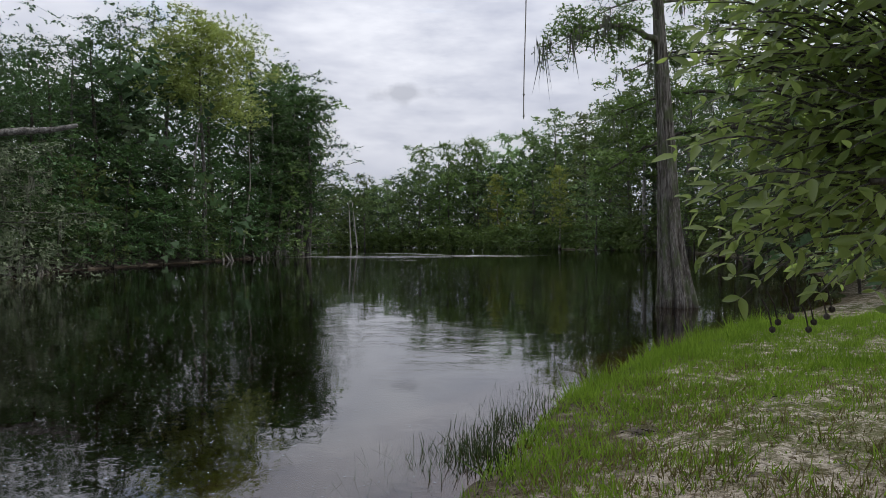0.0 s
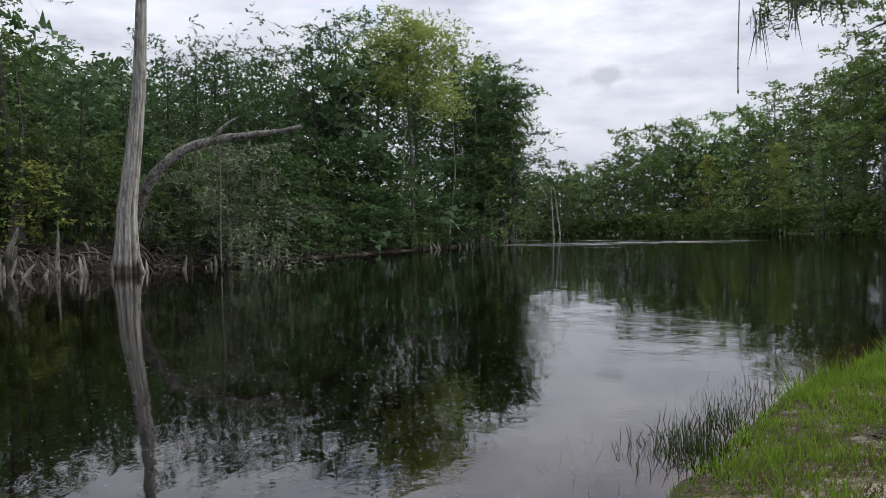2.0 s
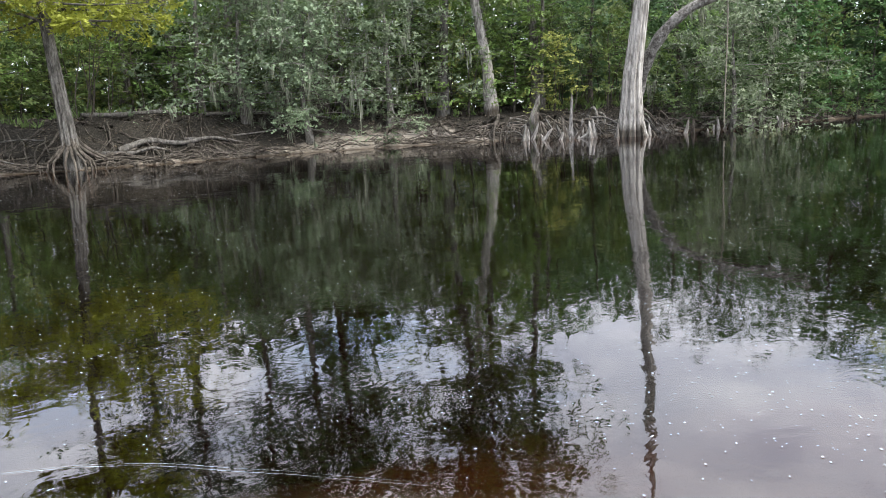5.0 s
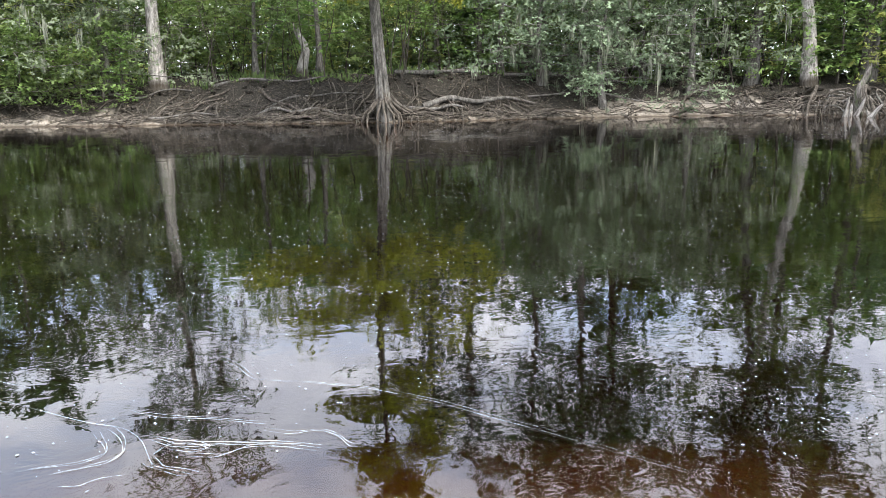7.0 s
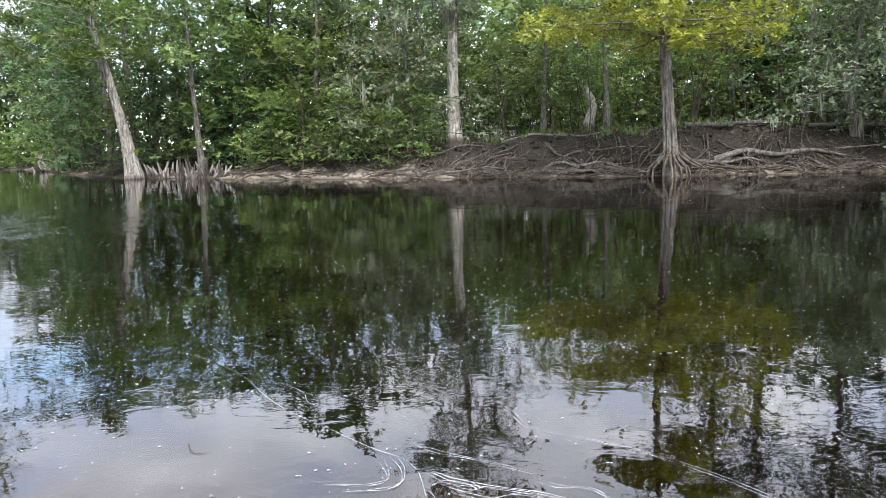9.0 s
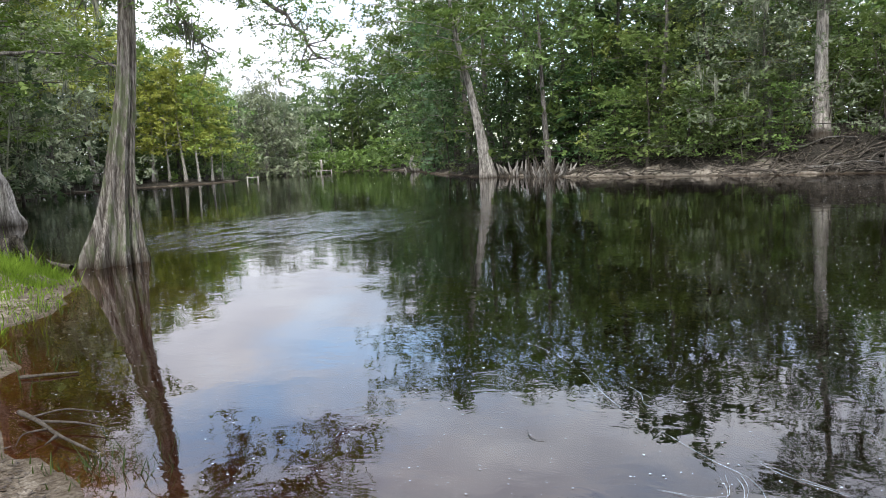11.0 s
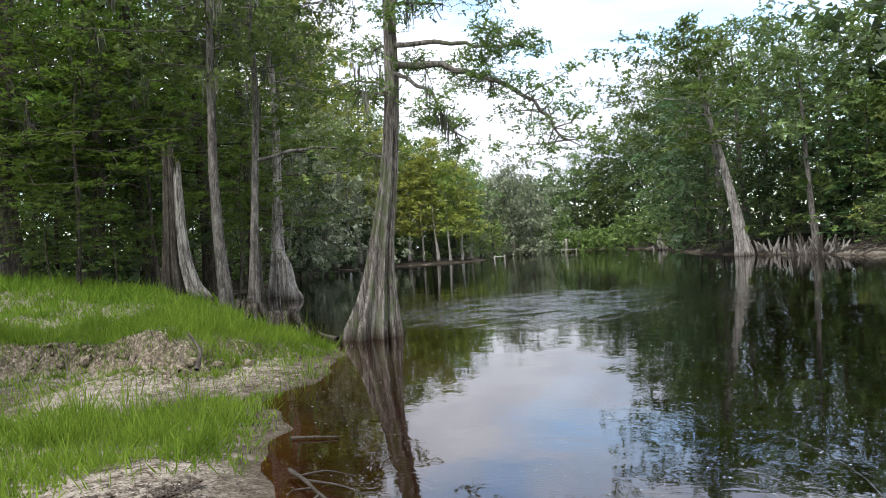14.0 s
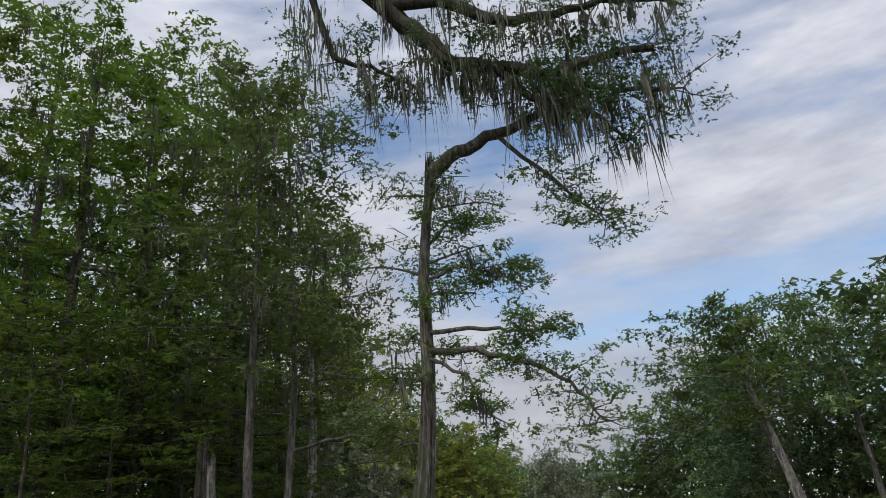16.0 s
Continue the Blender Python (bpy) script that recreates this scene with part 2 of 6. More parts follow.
def ground_material():
    m = Nodes("bank_ground")
    geo = m.n("ShaderNodeNewGeometry")
    xyz = m.n("ShaderNodeSeparateXYZ")
    m.l(geo.outputs["Position"], xyz.inputs[0])
    z = xyz.outputs["Z"]
    pos = m.place()
    coarse, fine, grit = m.noise(0.55, 5.0, 0.6, pos), m.noise(5.0, 6.0, 0.65, pos), m.noise(38.0, 5.0, 0.7, pos)
    sand = m.ramp(m.math("MULTIPLY_ADD", grit, 0.55, m.math("MULTIPLY", fine, 0.45)), (0.38, (0.07, 0.057, 0.043)), (0.50, (0.25, 0.217, 0.172)), (0.65, (0.50, 0.46, 0.395)))
    debris = m.span(m.math("MULTIPLY_ADD", m.noise(7.5, 7.0, 0.75, m.place((1, 1.8, 1))), 0.8, m.math("MULTIPLY", coarse, 0.3)), 0.585, 0.65)
    sand = m.mix(debris, sand, m.mix(grit, (0.03, 0.022, 0.015), (0.12, 0.09, 0.06)))
    litter = m.ramp(m.noise(16.0, 7.0, 0.75, pos), (0.33, (0.012, 0.011, 0.009)), (0.52, (0.036, 0.033, 0.028)), (0.72, (0.125, 0.112, 0.092)))
    # loose sand lies low beside the water, litter and soil above it
    level = m.math("ADD", z, m.math("MULTIPLY_ADD", coarse, 1.5, -0.75))
    y = xyz.outputs["Y"]
    bars = m.math("MAXIMUM", m.math("MULTIPLY", m.span(y, 15.0, 19.0), m.span(y, 32.0, 28.0)), m.math("MULTIPLY", m.math("MULTIPLY", m.span(y, -26.0, -18.0), m.span(y, -1.0, -5.0)), 0.65))
    fresh = m.mix(m.math("MULTIPLY", bars, 0.6), sand, m.mix(grit, (0.16, 0.14, 0.115), (0.44, 0.405, 0.35)))
    col = m.mix(m.span(m.math("SUBTRACT", level, m.math("MULTIPLY", bars, 0.72)), -0.16, 0.06), m.mix(0.10, fresh, litter), litter)
    east = m.span(m.math("MULTIPLY", xyz.outputs["X"], 1.0), -16.0, -12.0)
    turf = m.mix(fine, (0.05, 0.075, 0.02), (0.12, 0.12, 0.055))
    near = m.mix(m.span(m.math("MULTIPLY_ADD", coarse, 0.5, z), 0.50, 0.72), sand, m.mix(m.span(grit, 0.45, 0.62), turf, sand))
    sward = m.math("MULTIPLY", m.span(m.math("MULTIPLY_ADD", coarse, 3.0, y), 6.2, 8.0), m.span(m.math("MULTIPLY_ADD", grit, 0.4, fine), 0.78, 0.62))
    near = m.mix(sward, near, m.mix(grit, (0.035, 0.05, 0.014), (0.11, 0.115, 0.045)))
    col = m.mix(east, col, near)
    steep = m.n("ShaderNodeSeparateXYZ")
    m.l(geo.outputs["True Normal"], steep.inputs[0])
    cut = m.math("MULTIPLY", m.span(steep.outputs["Z"], 0.93, 0.80), m.span(z, 0.05, 0.2))
    col = m.mix(m.math("MULTIPLY", cut, east), col, m.ramp(m.noise(14.0, 9.0, 0.8, pos), (0.34, (0.025, 0.02, 0.014)), (0.50, (0.14, 0.115, 0.085)), (0.66, (0.40, 0.35, 0.28))))
    # sodden strip along the water's edge, then drowned sand and leaf mud, their colour darkened with depth to paint in
    # light lost to the water
    wet = m.span(m.math("MULTIPLY_ADD", fine, 0.14, z), 0.20, 0.08)
    col = m.mix(m.math("MULTIPLY", wet, 0.82), col, m.mix(grit, (0.028, 0.022, 0.016), (0.085, 0.068, 0.049)))
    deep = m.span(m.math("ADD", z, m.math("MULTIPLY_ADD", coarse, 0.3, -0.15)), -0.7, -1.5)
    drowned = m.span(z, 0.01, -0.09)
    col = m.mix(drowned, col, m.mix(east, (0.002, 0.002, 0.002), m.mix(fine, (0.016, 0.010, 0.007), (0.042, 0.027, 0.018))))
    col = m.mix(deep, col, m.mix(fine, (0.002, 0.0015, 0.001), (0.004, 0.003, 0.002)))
    return m.surface(col, 0.95, m.bump(m.math("MULTIPLY_ADD", grit, 0.4, fine), 0.9, 0.05), 0.0)


def water_material():
    """Clear tea-coloured water: gloss by Fresnel over a tinted, see-through body."""
    m = Nodes("river_water")
    pos = m.place()
    swell = m.noise(0.55, 2.0, 0.5, m.place((1.0, 0.7, 1)))
    ripple = m.noise(3.6, 3.0, 0.55, m.place((1.0, 0.75, 1)), 0.6)
    small = m.noise(9.0, 2.0, 0.5, pos)
    # riffles, where the current breaks the mirror
    xyz = m.n("ShaderNodeSeparateXYZ")
    m.l(pos, xyz.inputs[0])
    patch = 0.0
    for cx, cy, rx, ry, amount in ((-5, 80, 16, 16, 1.0), (-17, -14.5, 7, 6.5, 1.6), (-1, 13, 3, 4, 0.3), (2, 40, 9, 14, 0.3), (-45, -45, 16, 12, 0.5)):
        u = m.math("DIVIDE", m.math("SUBTRACT", xyz.outputs["X"], cx), rx)
        v = m.math("DIVIDE", m.math("SUBTRACT", xyz.outputs["Y"], cy), ry)
        inside = m.math("SUBTRACT", 1.0, m.math("ADD", m.math("MULTIPLY", u, u), m.math("MULTIPLY", v, v)))
        patch = m.math("MULTIPLY_ADD", m.span(inside, 0.0, 0.8), amount, patch)
    patch = m.math("MULTIPLY", patch, m.span(m.noise(1.2, 4.0, 0.65, m.place((0.7, 1.2, 1)), 0.8), 0.46, 0.60))
    h = m.math("MULTIPLY_ADD", swell, 1.2, m.math("MULTIPLY", ripple, 0.19))
    h = m.math("MULTIPLY_ADD", m.math("MULTIPLY", small, m.math("MULTIPLY_ADD", patch, 1.1, 0.022)), 1.0, h)
    nor = m.bump(h, 1.0, 0.010)
    graze = m.n("ShaderNodeLayerWeight", Blend=0.5)
    m.l(nor, graze.inputs["Normal"])
    gloss = m.n("ShaderNodeBsdfGlossy", Roughness=0.015)
    m.l(nor, gloss.inputs["Normal"])
    body = m.n("ShaderNodeBsdfTransparent", Color=(0.72, 0.44, 0.24, 1))
    both = m.n("ShaderNodeMixShader")
    m.l(m.math("MULTIPLY_ADD", m.math("POWER", graze.outputs["Facing"], 4.1), 0.93, 0.07), both.inputs[0])
    m.l(body.outputs[0], both.inputs[1])
    m.l(gloss.outputs[0], both.inputs[2])
    m.l(both.outputs[0], m.out.inputs["Surface"])
    return m.mat


GROUND, WATER = ground_material(), water_material()


# ---- mesh helpers ----
def build(name, V, F, mat, parent=None, label="", smooth=False):
    """One mesh object from arrays of places and four-cornered faces."""
    V, F = np.asarray(V, np.float32), np.asarray(F, np.int32)
    me = bpy.data.meshes.new(name)
    me.vertices.add(len(V))
    me.vertices.foreach_set("co", V.ravel())
    me.loops.add(F.size)
    me.loops.foreach_set("vertex_index", F.ravel())
    me.polygons.add(len(F))
    me.polygons.foreach_set("loop_start", np.arange(len(F), dtype=np.int32) * F.shape[1])
    if smooth:
        me.polygons.foreach_set("use_smooth", np.ones(len(F), bool))
    me.update(calc_edges=True)
    me.materials.append(mat)
    ob = new(name, me)
    if parent:
        ob.parent = parent
    if label:
        tagged(ob, label)
    return ob


def join(parts):
    V, F, n = [], [], 0
    for v, f in parts:
        V.append(v)
        F.append(f + n)
        n += len(v)
    return np.concatenate(V), np.concatenate(F)


def tube(path, radii, sides=8, lobes=0, lobe_depth=None, twist=0.0):
    """A round, tapering skin round a path; lobes make the buttresses of a swollen foot."""
    P, R = np.asarray(path, float), np.asarray(radii, float)
    d = np.gradient(P, axis=0)
    d /= np.linalg.norm(d, axis=1, keepdims=True) + 1e-9
    ref = np.array([1.0, 0, 0]) if abs(d[:, 0]).mean() < 0.7 else np.array([0, 1.0, 0])
    a = np.cross(d, ref)
    a /= np.linalg.norm(a, axis=1, keepdims=True) + 1e-9
    b = np.cross(d, a)
    th = np.linspace(0, 2 * np.pi, sides, endpoint=False)
    r = R[:, None] * np.ones(sides)
    if lobes:
        wob = th + 0.16 * np.sin(2 * th + twist) + 0.10 * np.sin(3 * th)
        ridge = 1.7 * np.abs(np.sin(lobes * wob / 2 + twist)) ** 0.75 - 1.1 + 0.35 * np.cos((2 * lobes + 3) * th + 1.7) + 0.3 * np.cos(2 * th + twist)
        r = r * (1 + np.asarray(lobe_depth)[:, None] * ridge)
    V = P[:, None] + r[..., None] * (np.cos(th)[None, :, None] * a[:, None] + np.sin(th)[None, :, None] * b[:, None])
    n = len(P)
    i, j = np.meshgrid(np.arange(n - 1), np.arange(sides), indexing="ij")
    k = (j + 1) % sides
    F = np.stack([i * sides + j, i * sides + k, (i + 1) * sides + k, (i + 1) * sides + j], -1).reshape(-1, 4)
    return V.reshape(-1, 3), F


def blades(P, D, S, length, width, fold=0.0, at=0.45):
    """Four-cornered leaves: foot, two sides, tip. P feet, D directions, S side directions."""
    n = len(P)
    N = np.cross(D, S)
    L, W = np.broadcast_to(length, n)[:, None], np.broadcast_to(width, n)[:, None]
    mid = P + D * L * at + N * W * fold
    V = np.stack([P, mid - S * W / 2, P + D * L, mid + S * W / 2], 1).reshape(-1, 3)
    return V, np.arange(4 * n).reshape(n, 4)


def sprays(rng, P, D, S, length, width):
    """Feathered sprays: six leaflets in pairs along a short twig. width: how far the leaflets reach to each side."""
    n = len(P)
    N = np.cross(D, S)
    L, W = np.broadcast_to(length, n)[:, None, None], np.broadcast_to(width, n)[:, None, None]
    t = np.array([0.0, 0.34, 0.68, 1.0])[None, :, None]
    bend = rng.uniform(-0.05, 0.22, n)[:, None, None]
    axis = P[:, None] + D[:, None] * L * t - N[:, None] * L * bend * t ** 2
    tm = (np.array([0.32, 0.68, 0.95])[None, :] + rng.normal(0, 0.07, (n, 3)))[..., None]
    reach = (np.array([0.85, 1.0, 0.7])[None, :] * rng.uniform(0.55, 1.35, (n, 3)))[..., None]
    fold = rng.normal(0, 0.35, (n, 6))[..., None]
    mid = P[:, None] + D[:, None] * L * tm - N[:, None] * L * bend * tm ** 2
    one = mid + S[:, None] * W * reach + N[:, None] * W * fold[:, :3]
    two = mid - S[:, None] * W * reach * 0.9 + N[:, None] * W * fold[:, 3:]
    V = np.concatenate([axis, one, two], 1).reshape(-1, 3)
    F = np.array([(0, 1, 4), (1, 2, 5), (2, 3, 6), (1, 0, 7), (2, 1, 8), (3, 2, 9)])
    return V, (F[None] + (np.arange(n) * 10)[:, None, None]).reshape(-1, 3)


def unit(v):
    return v / (np.linalg.norm(v, axis=-1, keepdims=True) + 1e-9)


def leaf_cloud(rng, centres, radius, count, size, aspect, flat=0.6, droop=-0.15, level=0.5):
    """Sprays of leaves in uneven clumps round the centres, each clump thick outside and open within."""
    C = np.asarray(centres)
    n = count // 3
    pick = rng.integers(0, len(C), n)
    r = (0.2 + 0.8 * rng.random(n) ** 0.6)[:, None]
    off = unit(rng.normal(size=(n, 3))) * r * np.array([1, 1, flat])
    P = C[pick] + off * np.broadcast_to(radius, len(C))[pick][:, None]
    D = rng.normal(size=(n, 3)) * np.array([1, 1, level]) + off * 0.8
    D[:, 2] += droop
    D = unit(D)
    S = unit(np.cross(D, rng.normal(size=(n, 3)) * np.array([0.45, 0.45, 0.25]) + np.array([0, 0, 1.0])))
    s = size * 1.55 * rng.uniform(0.6, 1.3, n)
    P = P - D * (s * 0.4)[:, None]
    return sprays(rng, P, D, S, s, s * (0.14 + 0.34 * aspect))


def moss_strands(rng, points, length, per=20, width=0.034, spread=0.09):
    """Tufts of moss: each hangs in a ragged bunch, long in the middle."""
    C = np.asarray(points)
    m = len(C)
    long = length * rng.gamma(3.0, 0.33, m)
    P = np.repeat(C, per, 0)
    n = len(P)
    off = rng.normal(size=(n, 2)) * spread * np.repeat(0.5 + 0.6 * long, per)[:, None] * 0.8
    P = P + np.column_stack([off, rng.normal(0, 0.10, n)])
    D = unit(np.column_stack([rng.normal(0, 0.09, n) - off[:, 0] * 0.25, rng.normal(0, 0.09, n) - off[:, 1] * 0.25, -np.ones(n)]))
    a = rng.random(n) * np.pi
    S = np.stack([np.cos(a), np.sin(a), 0 * a], 1)
    L = np.repeat(long, per) * rng.uniform(0.25, 1.1, n) * np.exp(-(np.linalg.norm(off, axis=1) / (spread * 2.2)) ** 2)
    return blades(P, D, S, L + 0.05, width * rng.uniform(0.5, 1.6, n), 0.25, 0.3)


def spine(rng, height, lean, wiggle, n=12):
    t = np.linspace(0, 1, n)
    ph = rng.random(4) * 6.28
    x = lean[0] * t ** 1.3 + wiggle * (np.sin(3.1 * t + ph[0]) - np.sin(ph[0])) + wiggle * 0.4 * (np.sin(8 * t + ph[1]) - np.sin(ph[1]))
    y = lean[1] * t ** 1.3 + wiggle * (np.sin(2.7 * t + ph[2]) - np.sin(ph[2])) + wiggle * 0.4 * (np.sin(7 * t + ph[3]) - np.sin(ph[3]))
    return np.stack([x, y, t * height], 1)


def limb_path(rng, start, bearing, length, rise, n=6, curl=0.25):
    t = np.linspace(0, 1, n)
    out = length * t
    side = length * curl * rng.normal() * t ** 2 * 0.5
    up = length * (rise * t + rng.normal(0, 0.06) * np.sin(3 * t) - 0.12 * t ** 2)
    c, s = math.cos(bearing), math.sin(bearing)
    return np.asarray(start) + np.stack([c * out - s * side, s * out + c * side, up], 1)


def make_tree(name, seed, height, girth, crown_from, spread, limbs, leaves, size, leaf, bark, label, category="tree",
              aspect=0.5, clump=0.9, flare=1.7, lobes=0, lean=(0, 0), wiggle=0.25, rise=0.35, shape="round", moss=0, moss_len=0.9,
              flat=0.55, sink=0.3, level=0.5, twigs=2, droop=-0.15, hero=False, points=None, arms=(), lobe_depth=0.24, broken=False, top=0.97, swell=1.0, taper=0.45):
    """A tree: tapered trunk with a swollen foot, limbs, a crown of clumps of leaves, hanging moss.
    points: the trunk's own line, from its foot; arms: limbs of their own as (path, radius); hero: each limb a part."""
    rng = np.random.default_rng(seed)
    thing = tagged(new(name), label, category)
    tt = np.concatenate([np.linspace(0, 0.2, 9 if hero else 5)[:-1], np.linspace(0.2, 1, 13 if hero else 8)])
    if points is None:
        path, t = spine(rng, height * 0.96, lean, wiggle, 14), np.linspace(0, 1, 14)
    else:
        path = np.asarray(points, float)
        t = path[:, 2] / path[-1, 2]
    path = np.stack([np.interp(tt, t, path[:, k]) for k in range(3)], 1)
    path[0, 2] -= sink
    thin = (1 - taper * tt) if broken else (1 - tt) ** 0.75 * 0.92 + 0.05
    rad = girth * thin * (1 + (flare - 1) * np.exp(-tt * height / (swell * (0.9 + girth * 1.6))))
    ring_sides = (104 if hero else 26) if lobes else 9
    V, F = tube(path, rad, ring_sides, lobes, lobe_depth * (np.exp(-tt * height / (2.2 + girth * 3.0)) + 0.14), rng.random() * 6)
    if broken:
        ring = V[-ring_sides:]
        ring[:, 2] += rng.uniform(-0.45, 0.55, len(ring))
    wood, clumps, radii, hang = [], [], [], []
    for k in range(limbs):
        u = (k + rng.random() * 0.8) / limbs
        h = (crown_from + (top - crown_from) * u) * height
        s = np.array([np.interp(h, path[:, 2], path[:, c]) for c in range(3)])
        if shape == "round":
            prof = math.sqrt(max(0.05, 1 - (abs(u - 0.42) / 0.62) ** 2))
        elif shape == "cone":
            prof = 1.05 - 0.75 * u
        elif shape == "flat":
            prof = 0.6 + 0.5 * math.sin(u * 3.0)
        elif shape == "bush":
            prof = 1.0 - 0.5 * u * u
        else:
            prof = 0.55 + 0.45 * u
        length = spread * prof * rng.uniform(0.65, 1.25)
        b = k * 2.399 + rng.normal(0, 0.4)
        lp = limb_path(rng, s, b, length, rise * (0.4 + u) * rng.uniform(0.6, 1.3))
        r0 = max(0.018, np.interp(h, path[:, 2], rad) * 0.30)
        wood.append([tube(lp, np.linspace(r0, 0.012, 6), 5) if hero else tube(lp[[0, 2, 5]], [r0, r0 * 0.6, 0.012], 3)])
        for f in ((0.2, 0.4, 0.6, 0.8, 0.9, 1.0) if hero else (0.3, 0.55, 0.8, 1.0)):
            j = int(f * 5)
            c = lp[j] + rng.normal(size=3) * np.array([0.4, 0.4, 0.22]) * clump
            clumps.append(c)
            radii.append(clump * rng.uniform(0.55, 1.3) * (0.6 + 0.5 * prof))
            hang.append(c - np.array([0, 0, clump * 0.3]))
            if twigs and f > 0.5:
                for _ in range(twigs):
                    e = lp[j] + unit(rng.normal(size=3)) * clump * 0.9
                    wood[-1].append(tube(np.stack([lp[j], (lp[j] + e) / 2 + rng.normal(size=3) * 0.08, e]), [0.02, 0.012, 0.006], 3))
    for arm in arms:
        lp, r0, leafy = np.asarray(arm[0], float), arm[1], arm[2]
        q = np.linspace(0, 1, 4 * len(lp) - 3)
        lp = np.stack([np.interp(q, np.linspace(0, 1, len(lp)), lp[:, c]) for c in range(3)], 1)
        lp[1:-1] = (lp[:-2] + 2 * lp[1:-1] + lp[2:]) / 4 + rng.normal(size=(len(lp) - 2, 3)) * 0.03
        wood.append([tube(lp, np.linspace(r0, r0 * 0.22, len(lp)), 7)])
        for j in range(len(lp)):
            if leafy and j >= leafy * len(lp):
                for _ in range(3):
                    c = lp[j] + rng.normal(size=3) * np.array([1, 1, 0.5]) * clump * 0.8
                    clumps.append(c)
                    radii.append(clump * rng.uniform(0.4, 1.0))
                    wood[-1].append(tube(np.stack([lp[j], (lp[j] + c) / 2 + rng.normal(size=3) * 0.06, c]), [0.02, 0.012, 0.005], 3))
            hang.append(lp[j] - np.array([0, 0, r0 * 0.3]))
    if hero:
        build("trunk", V, F, bark, thing, smooth=True)
        for w in wood:
            build("limb", *join(w), bark, thing, smooth=True)
    else:
        build("trunk", *join([(V, F)] + [x for w in wood for x in w]), bark, thing, smooth=True)
    if not broken:
        clumps.append(path[-1])
        radii.append(clump * 0.8)
    if leaves:
        build("crown", *leaf_cloud(rng, clumps, np.array(radii), leaves, size, aspect, flat, droop, level), leaf, thing)
    if moss:
        pts = np.array(hang)[rng.integers(0, len(hang), moss)] + rng.normal(size=(moss, 3)) * clump * np.array([0.4, 0.4, 0.2])
        tagged(build("moss", *moss_strands(rng, pts, moss_len), MOSS, thing, "grey hanging moss"), kind="stuff")
    return thing


def bearing(az, dist, z=0.0):
    """A place by its bearing (degrees to the left of north) and distance from the path's start."""
    return Vector((-dist * math.sin(radians(az)), dist * math.cos(radians(az)), z))


# ---- ground and water ----
# the river's edge, in order round: the near bank from north to south, then the far bank back
NEAR_EDGE = [(31, 112), (30, 82), (22, 46), (13, 23), (6.3, 15.8), (3.9, 12.5), (2.4, 10.3), (1.4, 8.5), (0.8, 6.9), (0.2, 5.2), (-0.5, 3.4), (-1.3, 1.5), (-1.7, 0),
             (-2.0, -1.4), (-2.3, -2.8), (-2.4, -4.2), (-2.6, -5.0), (-3.1, -6.2), (-4.0, -7.5), (-4.5, -8.8), (-6.3, -9.9), (-7.8, -11.8), (-8.3, -14), (-9.2, -18), (-13, -26), (-16, -36),
             (-27, -50), (-39, -66), (-47, -74), (-57, -73), (-61, -69), (-66, -66), (-84, -90)]
FAR_EDGE = [(-100, -92), (-102, -76), (-92, -66), (-80, -52), (-62, -38), (-50, -27), (-46, -19), (-42.5, -16), (-38.5, -6), (-36.5, 0), (-34, 7.5), (-33, 16.5), (-31.5, 23), (-29, 27.5), (-24.5, 31.5),
            (-22.3, 42.8), (-20, 60), (-17.5, 78), (-21, 96), (-40, 112), (-90, 126), (-90, 165), (-40, 166), (-12, 176), (12, 172), (21, 133)]


def eased(points):
    """A line of places with its corners cut off twice."""
    for _ in range(2):
        cut = [points[0]]
        for (ax, ay), (bx, by) in zip(points[:-1], points[1:]):
            cut += [(0.75 * ax + 0.25 * bx, 0.75 * ay + 0.25 * by), (0.25 * ax + 0.75 * bx, 0.25 * ay + 0.75 * by)]
        points = cut + [points[-1]]
    return points


NEAR_EDGE = eased(NEAR_EDGE)
EDGE = np.array(NEAR_EDGE + FAR_EDGE, float)
CUT = np.array([(-9.0, -13.8), (-6.9, -11.9), (-5.6, -11.8), (-4.7, -10.9), (-4.0, -11.8), (-3.5, -14.0), (-1.5, -14.6), (5, -13.5), (40, -12), (40, -200), (-40, -200), (-16.5, -40)], float)


def polygon_distance(P, poly):
    """Distance to the outline, negative inside it, and the nearest side's index."""
    best, which, inside = np.full(len(P), 1e9), np.zeros(len(P), int), np.zeros(len(P), bool)
    for k in range(len(poly)):
        a, b = poly[k], poly[(k + 1) % len(poly)]
        e = b - a
        t = np.clip(((P - a) @ e) / (e @ e), 0, 1)
        d = np.linalg.norm(P - a - t[:, None] * e, axis=1)
        near = d < best
        best[near], which[near] = d[near], k
        with np.errstate(divide="ignore", invalid="ignore"):
            cross = ((a[1] > P[:, 1]) != (b[1] > P[:, 1])) & (P[:, 0] < (b[0] - a[0]) * (P[:, 1] - a[1]) / (b[1] - a[1] + 1e-12) + a[0])
        inside ^= cross
    return np.where(inside, -best, best), which


def waves(P, *terms):
    return sum(a * np.sin(P[:, 0] * fx + P[:, 1] * fy + ph) for a, fx, fy, ph in terms)


